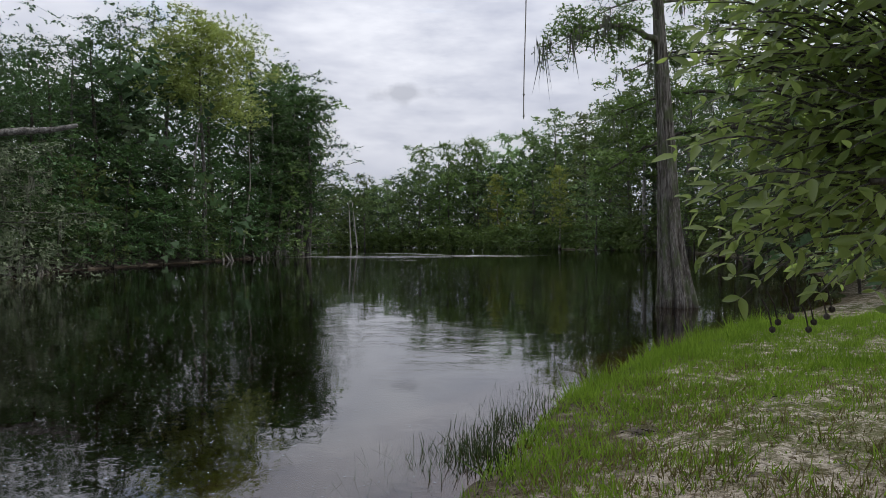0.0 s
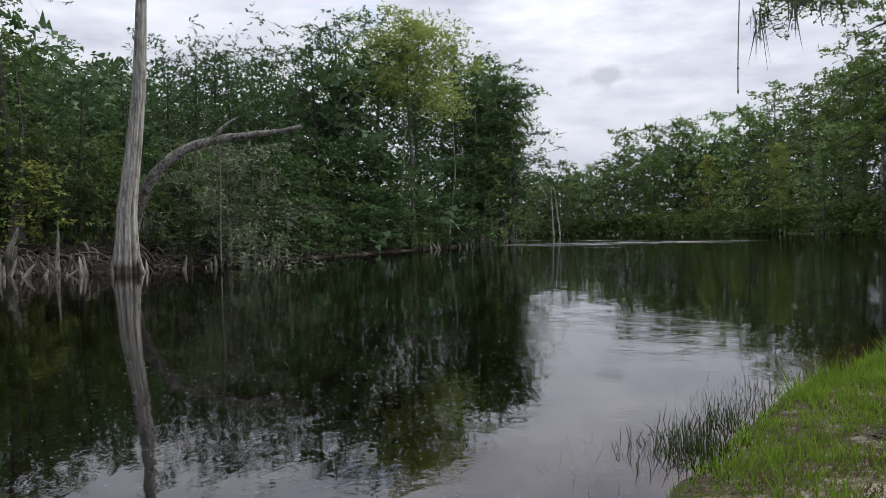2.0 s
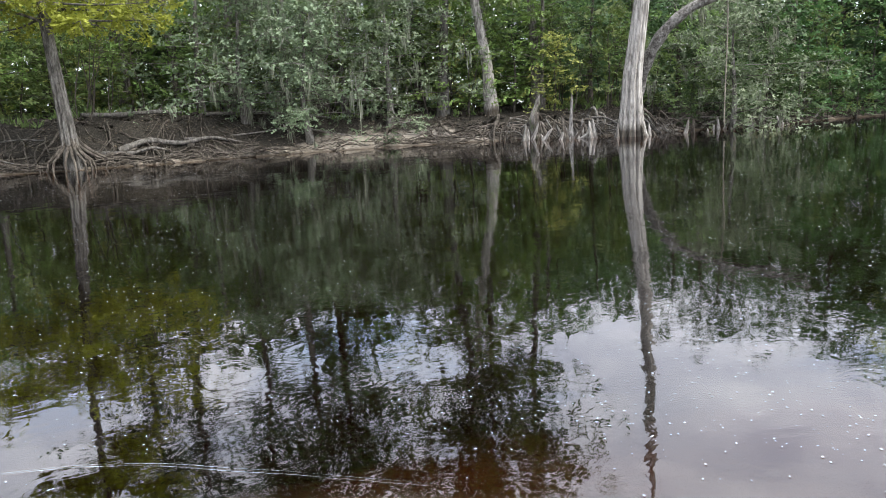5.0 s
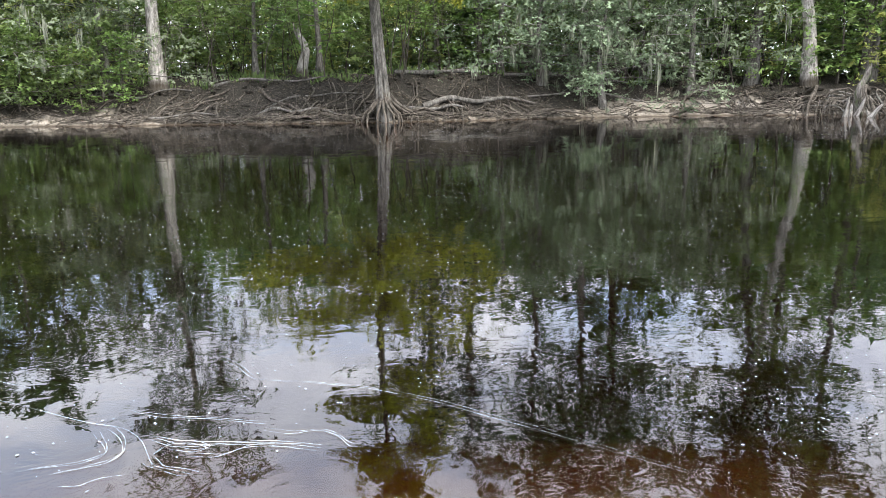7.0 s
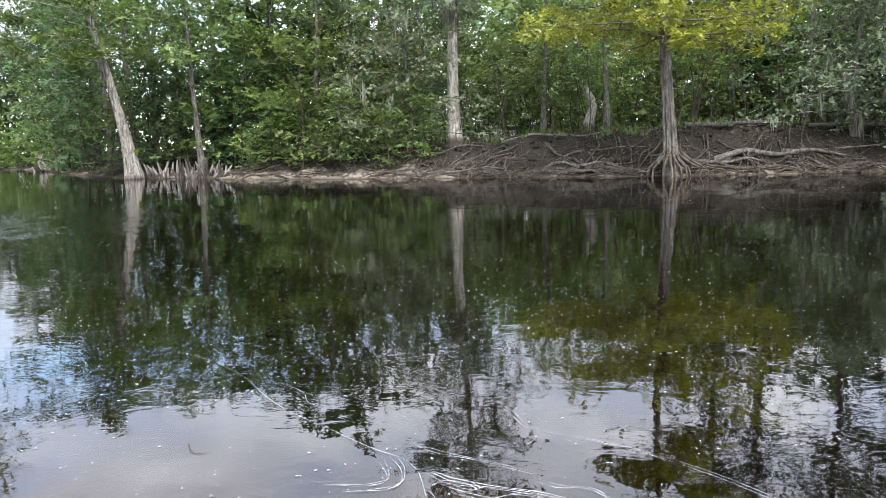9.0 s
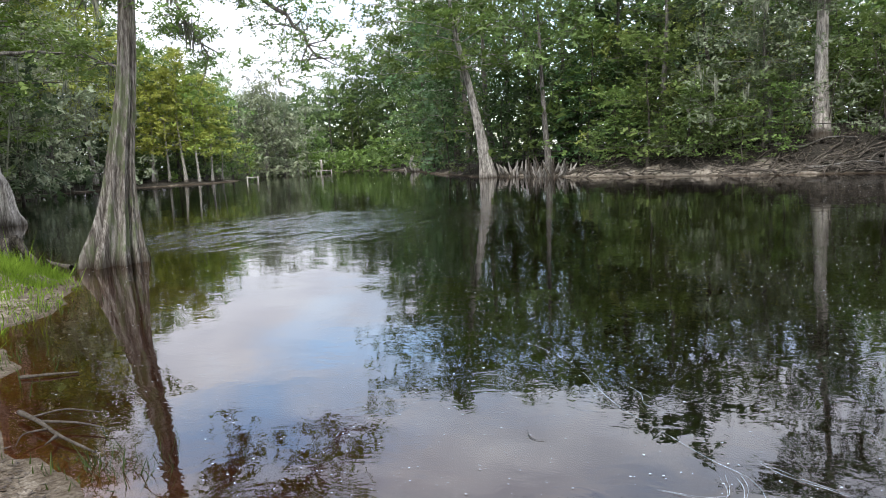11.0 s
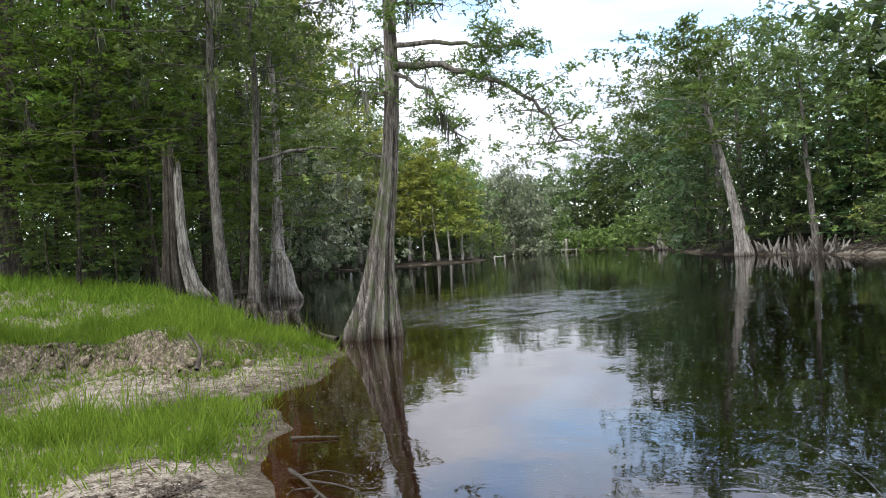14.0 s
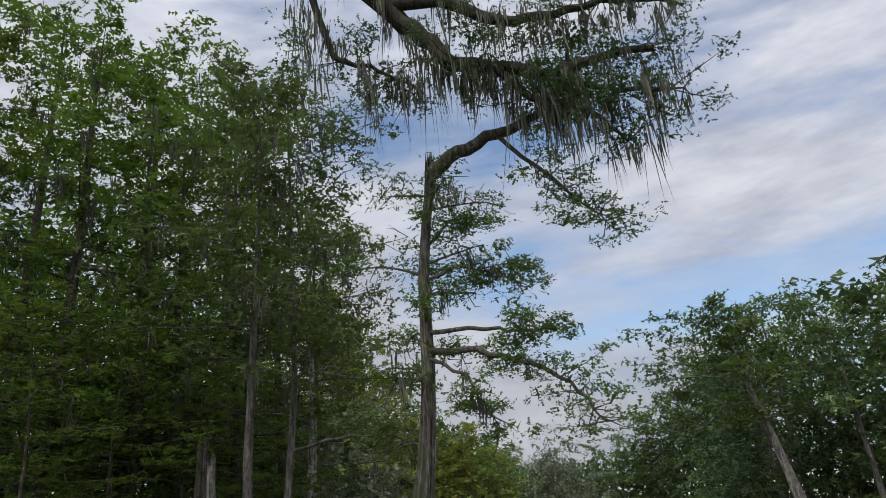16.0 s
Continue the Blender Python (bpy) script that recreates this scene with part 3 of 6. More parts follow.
def ground_height(P):
    P = np.atleast_2d(np.asarray(P, float))
    d, k = polygon_distance(P, EDGE)
    d = d + waves(P, (0.10, 1.9, 1.3, 0.3), (0.07, -2.3, 2.9, 1.0), (0.05, 5.1, 4.3, 2.0), (0.04, 9.7, -8.3, 0.6), (0.03, 17.0, 14.0, 1.1)) * np.clip(np.abs(d) + 0.8, 0, 1)
    near = k < len(NEAR_EDGE) - 1
    z_near = np.interp(d, [-30, -9, -5, -2.5, -1, 0, 0.6, 2, 5, 10, 20, 60], [-3.5, -2.4, -1.5, -0.7, -0.16, 0, 0.07, 0.22, 0.5, 0.85, 1.3, 2.2])
    low = np.interp(d, [0, 0.6, 2, 5, 10, 20, 60], [0, 0.07, 0.14, 0.24, 0.5, 0.9, 2.0])
    south = np.clip((1.5 - P[:, 1]) / 4.0, 0, 1)
    z_near = np.where(d > 0, z_near * (1 - south) + low * south, z_near)
    c, _ = polygon_distance(P, CUT)
    c = -c + waves(P, (0.10, 4.0, 2.0, 0.0), (0.06, -7.0, 6.0, 1.2))
    step = np.clip(c / 0.3, 0, 1)
    z_near = z_near + np.where((P[:, 1] < -9) & (d > 0), (0.52 * step + 0.075 * np.clip(c, 0, 14)) * np.clip(d / 3.0, 0.05, 1), 0)
    z_far = np.interp(d, [-30, -8, -3, -1, 0, 0.4, 1.4, 2.6, 4.2, 8, 30, 80], [-3.5, -2.8, -2.1, -1.1, 0, 0.16, 0.36, 0.92, 1.8, 2.25, 2.5, 3.6])
    high = np.interp(P[:, 1], [-60, -30, -18, -8, 0, 12, 24, 34, 60, 90], [0.3, 0.6, 0.72, 0.85, 0.95, 1, 0.85, 0.7, 0.4, 0.12])
    z_far = np.where(d > 0.4, 0.16 + (z_far - 0.16) * high, z_far)
    z = np.where(near, z_near, z_far)
    land = np.clip(d, 0, 1)
    z = z + land * waves(P, (0.05, 0.9, 0.6, 0.2), (0.04, -0.7, 1.3, 2.1), (0.025, 2.9, -2.1, 0.7)) + np.where(near, 0, land) * waves(P, (0.09, 2.6, 1.7, 0.0), (0.08, -1.3, 3.3, 2.0), (0.06, 4.1, -3.7, 1.0)) + np.clip(d - 3, 0, 1) * waves(P, (0.12, 0.21, 0.17, 1.0), (0.10, -0.31, 0.24, 0.4))
    return z


def ground_at(x, y):
    return float(ground_height([(x, y)])[0])


def graded(fine, step):
    a = np.arange(-fine, fine + 1e-6, step)
    b = np.arange(fine + 0.4, 52, 0.65)
    c = np.arange(54, 130, 3.0)
    e = 132 * 1.28 ** np.arange(0, 11)
    half = np.concatenate([b, c, e])
    return np.concatenate([-half[::-1], a, half])


def make_ground():
    gx, gy = graded(9, 0.18), graded(17, 0.23)
    X, Y = np.meshgrid(gx, gy, indexing="ij")
    P = np.stack([X.ravel(), Y.ravel()], 1)
    V = np.column_stack([P, ground_height(P)])
    nx, ny = len(gx), len(gy)
    i, j = np.meshgrid(np.arange(nx - 1), np.arange(ny - 1), indexing="ij")
    F = np.stack([i * ny + j, (i + 1) * ny + j, (i + 1) * ny + j + 1, i * ny + j + 1], -1).reshape(-1, 4)
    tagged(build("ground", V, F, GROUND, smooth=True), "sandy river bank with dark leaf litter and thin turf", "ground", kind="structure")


make_ground()
s = 180.0
tagged(build("water", [(-s, -s, 0), (s, -s, 0), (s, s + 30, 0), (-s, s + 30, 0)], [(0, 1, 2, 3)], WATER), "still tea-coloured river mirroring trees and sky", "river", kind="structure")


# ---- trees ----
SKYLINE = [(-25, 13), (-13.5, 12.3), (-11.3, 11.0), (-9.2, 9.0), (-7, 9.4), (-4, 7.9), (-0.7, 8.0), (4, 5.7), (7, 4.9), (9, 5.0), (9.4, 10.5), (10.5, 12.0), (13, 13.2), (18, 14.2), (22.5, 15.2), (26, 13.0), (30, 13.2), (36, 12.6), (42, 13.0), (45, 14.5),
           (82, 14), (86, 13), (100, 14), (106, 17.5), (111, 14), (114, 12.8), (116.5, 14.6), (121.5, 13.6), (124, 11), (126, 8), (130, 6.2), (135, 6.0), (138, 7.4), (141, 9.5), (146, 13), (150, 24), (155, 31), (162, 38), (180, 40)]


def put(thing, az, dist, turn=0.0, scale=1.0, down=0.0, copy=True):
    p = bearing(az, dist)
    z = max(ground_at(p.x, p.y), -0.9) - down
    m = pose(p.x, p.y, z, 0, 0, turn)
    if not copy:
        thing.matrix_basis = m @ Matrix.Diagonal((scale, scale, scale, 1))
        return thing
    ob = copy_thing(thing, m)
    ob.scale = (scale, scale, scale)
    return ob


def stand(thing, x, y, z=None):
    thing.location = (x, y, ground_at(x, y) if z is None else z)
    return thing


# kinds of trees that repeat in the woods: the first of each kind stands in the woods too
FOREST = "tall leafy hardwood tree in the river woods"
KINDS = {
    "tall_a": (20, lambda: make_tree("hardwood_tree", 11, 20, 0.32, 0.14, 5.6, 34, 3650, 0.41, LEAF_WOOD, BARK, FOREST, clump=1.35, lean=(0.8, 0.3), twigs=0)),
    "tall_b": (20, lambda: make_tree("hardwood_tree", 12, 20, 0.28, 0.18, 5.2, 32, 3650, 0.41, LEAF_DARK, BARK_DARK, FOREST, clump=1.3, lean=(-0.7, 0.5), shape="top", twigs=0)),
    "tall_c": (20, lambda: make_tree("cypress_tree", 13, 20, 0.34, 0.14, 5.0, 36, 3650, 0.41, LEAF_CYPRESS, BARK, "tall cypress tree with feathery foliage on the bank", clump=1.2, aspect=0.32, lobes=5, flare=2.0, moss=50, flat=0.35, twigs=0)),
    "tall_d": (20, lambda: make_tree("hardwood_tree", 19, 20, 0.34, 0.12, 5.8, 34, 3650, 0.41, LEAF_LIME, BARK, "tall hardwood with light yellow-green leaves in the woods", clump=1.35, twigs=0)),
    "under_a": (7, lambda: make_tree("understory_tree", 14, 7.5, 0.08, 0.05, 2.8, 22, 1400, 0.33, LEAF_LIME, BARK_DARK, "slender understory tree with light green leaves", clump=0.85, flare=1.2, flat=0.35, shape="bush", level=0.3, twigs=0)),
    "under_b": (7, lambda: make_tree("understory_tree", 15, 6.5, 0.07, 0.04, 2.8, 22, 1400, 0.33, LEAF_WOOD, BARK_DARK, "dense dark green understory tree on the bank", clump=0.85, flare=1.2, shape="bush", twigs=0)),
    "under_c": (7, lambda: make_tree("understory_tree", 20, 7.0, 0.07, 0.03, 2.6, 22, 1400, 0.33, LEAF_PALE, BARK_DARK, "thin understory tree with yellowing leaves", clump=0.8, flare=1.2, shape="bush", flat=0.35, twigs=0)),
    "shaded_a": (20, lambda: make_tree("hardwood_tree", 52, 20, 0.30, 0.12, 5.6, 34, 4050, 0.38, LEAF_SHADED, BARK_DARK, "tall hardwood on the wooded point, leaves coloured as in shade", clump=1.3, twigs=0)),
    "shaded_b": (20, lambda: make_tree("cypress_tree", 53, 20, 0.30, 0.10, 5.0, 36, 4050, 0.38, LEAF_SHADED, BARK, "tall cypress with feathery foliage on the point, coloured as in shade", clump=1.2, aspect=0.34, lobes=5, flare=1.9, flat=0.35, twigs=0)),
    "shaded_under": (7, lambda: make_tree("understory_tree", 54, 7, 0.07, 0.03, 2.8, 22, 1700, 0.32, LEAF_SHADED, BARK_DARK, "dense shrubby tree at the water's edge, coloured as in shade", clump=0.85, flare=1.2, shape="bush", twigs=0)),
    "oak": (7, lambda: make_tree("live_oak_tree", 16, 7.5, 0.16, 0.10, 4.8, 30, 11000, 0.19, LEAF_OAK, BARK, "grey-green live oak overhanging the bank with moss", clump=0.9, moss=42, moss_len=1.0, rise=0.15, shape="bush", droop=-0.4)),
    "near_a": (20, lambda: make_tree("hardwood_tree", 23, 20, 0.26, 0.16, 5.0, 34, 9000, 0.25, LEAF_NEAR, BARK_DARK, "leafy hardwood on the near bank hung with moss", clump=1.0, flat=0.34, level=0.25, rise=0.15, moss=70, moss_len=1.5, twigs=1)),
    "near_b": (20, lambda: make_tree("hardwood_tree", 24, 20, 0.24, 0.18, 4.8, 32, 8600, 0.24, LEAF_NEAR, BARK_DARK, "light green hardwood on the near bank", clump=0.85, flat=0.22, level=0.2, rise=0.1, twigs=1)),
    "high": (24, lambda: make_tree("hardwood_tree", 29, 24, 0.30, 0.56, 5.6, 26, 4200, 0.36, LEAF_DARK, BARK, "very tall hardwood with a high open crown", clump=1.05, twigs=0, moss=40, moss_len=1.2, lean=(0.9, -0.6))),
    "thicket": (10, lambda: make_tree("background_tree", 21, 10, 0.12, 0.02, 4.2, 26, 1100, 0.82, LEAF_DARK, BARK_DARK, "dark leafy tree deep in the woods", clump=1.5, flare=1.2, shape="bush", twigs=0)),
    # sunlit gap behind the bank put in as a lighter copy of the thicket
    "thicket_sunlit": (10, lambda: make_tree("background_tree", 25, 10, 0.10, 0.02, 4.0, 26, 1700, 0.55, LEAF_LIME, BARK_DARK, "background tree in paler green for the sunlit clearing behind the bank", clump=1.4, flare=1.2, shape="bush", twigs=0)),
    "far_d": (22, lambda: make_tree("far_tree", 26, 22, 0.26, 0.26, 5.4, 34, 3600, 0.58, LEAF_BRIGHT, BARK_PALE, "distant yellow-green cypress on the bank", clump=1.6, twigs=0, shape="cone", flat=0.4)),
    "far_moss": (15, lambda: make_tree("far_tree", 27, 15, 0.4, 0.04, 7.5, 34, 5200, 0.50, LEAF_MOSSY, BARK, "distant grey tree draped in moss", clump=1.5, twigs=0, shape="bush", droop=-0.9, moss=160, moss_len=2.2)),
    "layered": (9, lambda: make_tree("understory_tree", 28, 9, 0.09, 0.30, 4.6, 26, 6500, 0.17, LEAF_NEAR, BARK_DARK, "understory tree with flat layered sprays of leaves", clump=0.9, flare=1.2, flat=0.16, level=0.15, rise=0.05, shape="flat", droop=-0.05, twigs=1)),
    "far_a": (22, lambda: make_tree("far_tree", 17, 22, 0.32, 0.03, 6.6, 36, 3700, 0.64, LEAF_FAR, BARK, "distant leafy tree on the far bank", clump=1.5, twigs=0)),
    "far_b": (22, lambda: make_tree("far_tree", 18, 22, 0.30, 0.04, 6.0, 36, 3700, 0.64, LEAF_WOOD, BARK, "distant cypress tree on the far bank", clump=1.45, shape="bush", twigs=0)),
    "far_c": (22, lambda: make_tree("far_tree", 22, 22, 0.30, 0.03, 6.4, 36, 3700, 0.64, LEAF_LIME, BARK, "distant light green tree on the far bank", clump=1.5, twigs=0)),
}
made = {}


def grow(kind, az, dist, turn, height, group=""):
    base, make = KINDS[kind]
    if kind not in made:
        made[kind] = ob = put(make(), az, dist, turn, height / base, copy=False)
    else:
        ob = put(made[kind], az, dist, turn, height / base)
    return tagged(ob, group=group)


def wood(seed, spots, choice, share, group, jitter=1.2):
    """Trees at the given bearings and distances; share: of the height of the skyline there."""
    rng = random.Random(seed)
    for az, dist in spots:
        a, d = az + rng.uniform(-0.4, 0.4) * jitter, dist + rng.uniform(-1, 1) * jitter
        p = bearing(a, d)
        z = max(0.0, ground_at(p.x, p.y))
        full = EYE + d * math.tan(radians(np.interp(a, [q[0] for q in SKYLINE], [q[1] for q in SKYLINE]))) - z
        grow(rng.choice(choice), a, d, rng.uniform(0, 360), full * rng.uniform(*share), group)


OPP = "opposite woods"
# opposite bank, row by row from the water
wood(1, [(45, 45), (54, 46), (59, 44), (66, 45), (70, 43), (74, 46), (83, 44), (87.5, 43), (97, 45), (101, 46), (104, 47), (108, 51)], ["tall_a", "tall_b", "tall_c", "tall_d"], (0.85, 1.0), OPP)
wood(2, [(az + 2, 53) for az in range(42, 112, 5)], ["thicket", "thicket_sunlit"], (0.85, 1.0), OPP)
wood(31, [(az, 57) for az in np.arange(40, 64, 3.2)] + [(az, 57) for az in np.arange(92, 116, 3.2)], ["thicket"], (0.4, 0.6), OPP)
wood(41, [(az, 56) for az in np.arange(63, 93, 2.6)], ["thicket_sunlit"], (0.45, 0.8), OPP)
wood(4, [(az, 45) for az in np.arange(44, 68, 3.2)] + [(az, 46) for az in np.arange(68, 100, 3.2)] + [(az, 45) for az in np.arange(100, 108, 3)], ["under_a", "under_b", "under_a", "under_c"], (0.35, 0.55), "bank undergrowth")
wood(5, [(az, 49) for az in np.arange(43, 112, 2.8)], ["under_b", "under_b", "under_a", "under_c"], (0.4, 0.6), "bank undergrowth")
for az, dist, h in ((45, 46, 23), (48.5, 48, 24.5), (52, 45, 23.5), (59.5, 47, 24), (63.5, 45, 23), (67.5, 46, 24), (71, 47, 23), (74.5, 50, 22)):
    grow("high", az, dist, az * 29, h, OPP)
for k, az in enumerate(np.arange(96.5, 110, 1.25)):
    grow(("under_a", "under_b", "under_a")[k % 3], az, np.interp(az, [96, 98.9, 110.6], [38.3, 39.0, 45.4]) + 2.6 + 0.9 * math.sin(k * 2.3), k * 77, 3.4 + 0.9 * math.sin(k * 1.7), "bank undergrowth")
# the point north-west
wood(6, [(41, 46), (38.5, 48), (35, 50), (32, 52), (29, 55), (26, 60), (23, 64), (20, 68), (17, 74), (14.5, 79), (12.6, 84), (11, 88), (10.2, 84), (27.5, 57), (30.5, 54), (24.5, 62), (33.5, 51)], ["shaded_a", "shaded_b", "shaded_a", "tall_b"], (0.92, 1.06), "north-west point woods", 0.6)
wood(7, [(40, 45), (37, 45), (34, 47), (32, 48), (29, 49), (27, 52), (25, 55), (23, 59), (20.5, 62), (18, 67), (16, 70), (14, 76), (12.4, 80)], ["shaded_under", "shaded_under", "under_b"], (0.4, 0.6), "bank undergrowth", 0.6)
wood(34, [(a, np.interp(a, [12, 17, 22, 27.5, 36], [78, 64, 54, 46.3, 39.2]) + 2.2) for a in np.arange(13.5, 35, 1.7)], ["shaded_under"], (0.2, 0.32), "bank undergrowth", 0.4)
wood(33, [(az, 64) for az in np.arange(22, 44, 3)], ["thicket"], (0.6, 0.8), "north-west point woods")
# far reach to the north
FAR = "far reach woods"
wood(9, [(az, 185) for az in np.arange(-2.5, 13, 2.1)], ["far_a", "far_b", "far_c"], (0.8, 1.04), FAR)
wood(10, [(-2.6, 186), (-4.8, 176), (-6.6, 160), (-8.6, 145), (-10.6, 133), (-12.8, 124), (-15.2, 119), (-18, 116), (-21, 112), (-24, 108)], ["far_a", "far_b", "far_c"], (0.88, 1.04), FAR)
wood(11, [(0.4, 180), (3.4, 181), (6.2, 180), (8.6, 176), (-3.6, 172), (-7.4, 148), (-11.4, 122)], ["far_b", "far_c", "far_a"], (0.45, 0.68), FAR, 0.7)
for az, dist, h in ((-4.2, 168, 17), (-8.8, 138, 15), (-5.9, 156, 12)):
    grow("far_d", az, dist, az * 91, h, FAR)
wood(35, [(-14, 122), (-16, 112), (-18, 99), (-20.5, 86), (-23, 67), (-26, 54), (-28.5, 46), (-33, 38), (-22, 78), (-25, 62), (-30, 52)], ["tall_b", "tall_c", "tall_a"], (0.8, 0.97), "near bank woods", 0.5)
wood(36, [(-16.5, 108), (-18.5, 95), (-20, 84), (-21.5, 74), (-23.5, 60), (-26, 49), (-29, 40), (-31, 35), (-33, 31)], ["under_b", "under_a"], (0.35, 0.5), "near bank woods", 0.5)
for az, dist, h, kind in ((-29, 27, 4.4, "under_a"), (-31.5, 24, 4.0, "under_b"), (-34, 23, 4.5, "under_b"), (-29.5, 34, 6.0, "thicket"), (-32, 31, 6.0, "thicket"), (-27, 46, 7.0, "thicket"), (-24.5, 56, 7.0, "thicket")):
    grow(kind, az, dist, az * 37, h, "near bank woods")
# down river to the south-west
DOWN = "down river woods"
wood(12, [(az, 134) for az in np.arange(122, 148, 2.3)], ["far_a", "far_b", "far_c"], (0.8, 1.0), DOWN)
wood(37, [(az, 128) for az in np.arange(123, 136, 2.2)], ["far_b", "far_c"], (0.45, 0.65), DOWN)
wood(13, [(122, 102), (120.6, 90), (119.6, 78), (118.4, 70), (117.0, 64), (115.6, 62), (113.5, 60), (111, 58)], ["shaded_b", "tall_c", "shaded_a"], (0.9, 1.0), DOWN, 0.5)
wood(38, [(122.6, 94), (121.3, 82), (120, 72), (118.6, 61), (116, 58), (113.6, 54), (110.5, 51), (108, 49)], ["under_b", "shaded_under"], (0.35, 0.5), DOWN, 0.5)
wood(14, [(136.3, 104), (138, 102), (139.8, 101), (141.6, 101), (143.4, 102), (145.5, 101), (148, 94), (150, 88)], ["far_d", "far_c", "far_a", "far_d"], (0.75, 1.0), DOWN, 0.5)
for az, dist, h in ((141.6, 98, 15), (140.5, 97, 13), (139.4, 96, 15.5), (138.5, 95, 12.5), (137.6, 97, 13), (136.9, 100, 9), (134.9, 112, 6.5)):
    grow("far_d", az, dist, az * 71, h, DOWN)
for az, dist, h in ((133.7, 118, 15), (132.3, 119, 12), (135.2, 117, 13), (151.9, 72, 14), (150.8, 80, 16), (149.4, 86, 17), (148.0, 91, 16), (153.4, 64, 13)):
    grow("far_moss", az, dist, az * 53, h, DOWN)
# near bank, south
for az, dist, h in ((165, 28, 8.8), (159.6, 31, 8.4), (170, 26, 9), (154.5, 35, 8), (163, 38, 10), (168, 35, 11)):
    grow("layered", az, dist, az * 31, h, "near bank woods")
for az, dist, h in ((162.5, 27, 2.9), (166.5, 26, 3.2)):
    grow("layered", az, dist, az * 17, h, "near bank woods")
NEARW = "near bank woods"
wood(15, [(153, 44), (156.5, 40), (160.5, 36), (164, 33), (168.5, 31), (174, 30), (158, 52), (164, 44), (171, 40), (151, 62), (179, 33)], ["near_a", "near_b"], (0.8, 1.0), NEARW, 0.6)
wood(16, [(154, 52), (157, 46), (160, 40), (163, 36), (166, 34), (169, 31), (150, 68), (155, 62), (161, 50), (167, 46), (172, 42)], ["under_a", "under_b", "thicket"], (0.22, 0.34), NEARW, 0.6)



def wood_mass(seed, label, az0, az1, dist, depth, count, size, leaf, share, low=0.0):
    """The depth of the woods behind the first trees: leaves beyond counting, as one thing."""
    rng = np.random.default_rng(seed)
    count = int(count * 0.6)
    az = rng.uniform(az0, az1, count)
    d = np.interp(az, np.linspace(az0, az1, len(dist)), dist) + depth * rng.random(count)
    P = np.column_stack([-d * np.sin(np.radians(az)), d * np.cos(np.radians(az))])
    z = np.maximum(ground_height(P), 0)
    full = EYE + d * np.tan(np.radians(np.interp(az, [q[0] for q in SKYLINE], [q[1] for q in SKYLINE]))) - z
    bumpy = share * (0.86 + 0.14 * np.sin(az * 2.1 + seed) * np.sin(az * 0.9 + 1))
    h = full * bumpy * (low + (1 - low) * rng.random(count))
    D = unit(rng.normal(size=(count, 3)) * np.array([1, 1, 0.5]) + np.array([0, 0, -0.2]))
    S = unit(np.cross(D, rng.normal(size=(count, 3)) * 0.6 + np.array([0, 0, 1.0])))
    s = size * rng.uniform(0.6, 1.4, count)
    P = np.column_stack([P, z + h])
    tagged(build("background_woods", *sprays(rng, P, D, S, s * 1.15, s * 0.36), leaf), label, "woods", kind="stuff")


# dark leaf colours in these masses stand for the shade behind the crowns
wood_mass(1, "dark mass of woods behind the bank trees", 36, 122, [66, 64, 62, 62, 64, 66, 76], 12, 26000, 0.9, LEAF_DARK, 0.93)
wood_mass(2, "dark mass of woods on the wooded point", 11.5, 44, [90, 82, 76, 70, 64], 10, 15000, 0.82, LEAF_SHADED, 1.0)
wood_mass(3, "far woods closing the upper reach", -14, 13, [138, 156, 198, 203, 203], 12, 15000, 1.2, LEAF_DARK, 0.86)
wood_mass(4, "far woods closing the lower reach", 119, 151, [90, 120, 138, 138, 110, 104, 92], 12, 16000, 1.0, LEAF_DARK, 0.88)
wood_mass(5, "dark woods behind the grassy point", 153, 184, [70, 60, 54, 50], 14, 22000, 0.9, LEAF_NEAR, 0.62)
wood_mass(6, "dark woods along the near bank up river", -36, -13.5, [46, 56, 72, 100, 122], 14, 15000, 0.75, LEAF_DARK, 0.95)
wood_mass(10, "deep shade of the woods behind the bank", 36, 122, [80, 78, 76, 76, 78, 80, 92], 8, 12000, 1.3, LEAF_SHADED, 0.93)
wood_mass(11, "deep shade of the woods on the point", 11.5, 44, [98, 92, 88, 82, 78], 6, 8000, 1.15, LEAF_SHADED, 0.97)
wood_mass(12, "closed woods at the end of the upper reach", -14, 13, [150, 165, 208, 212, 212], 8, 13000, 1.7, LEAF_SHADED, 0.86)
wood_mass(13, "closed woods at the end of the lower reach", 119, 151, [104, 134, 152, 152, 124, 118, 106], 8, 9000, 1.7, LEAF_SHADED, 0.86)
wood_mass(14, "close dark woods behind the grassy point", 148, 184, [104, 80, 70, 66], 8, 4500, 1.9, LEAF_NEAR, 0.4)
wood_mass(7, "low shrubs along the far shore", -15, 13, [112, 132, 150, 172, 180, 182, 176], 5, 9000, 1.1, LEAF_LIME, 0.2)
wood_mass(15, "low shrubs along the near bank up river", -36, -14, [36, 46, 60, 78, 100, 116], 5, 7000, 0.8, LEAF_WOOD, 0.3)
wood_mass(8, "low shrubs along the down river shore", 120, 137, [96, 112, 124, 124], 5, 3000, 0.8, LEAF_CYPRESS, 0.25)
wood_mass(9, "low shrubs on the shore of the point", 11.3, 34, [82, 72, 64, 56, 47], 3.5, 5000, 0.5, LEAF_WOOD, 0.22)

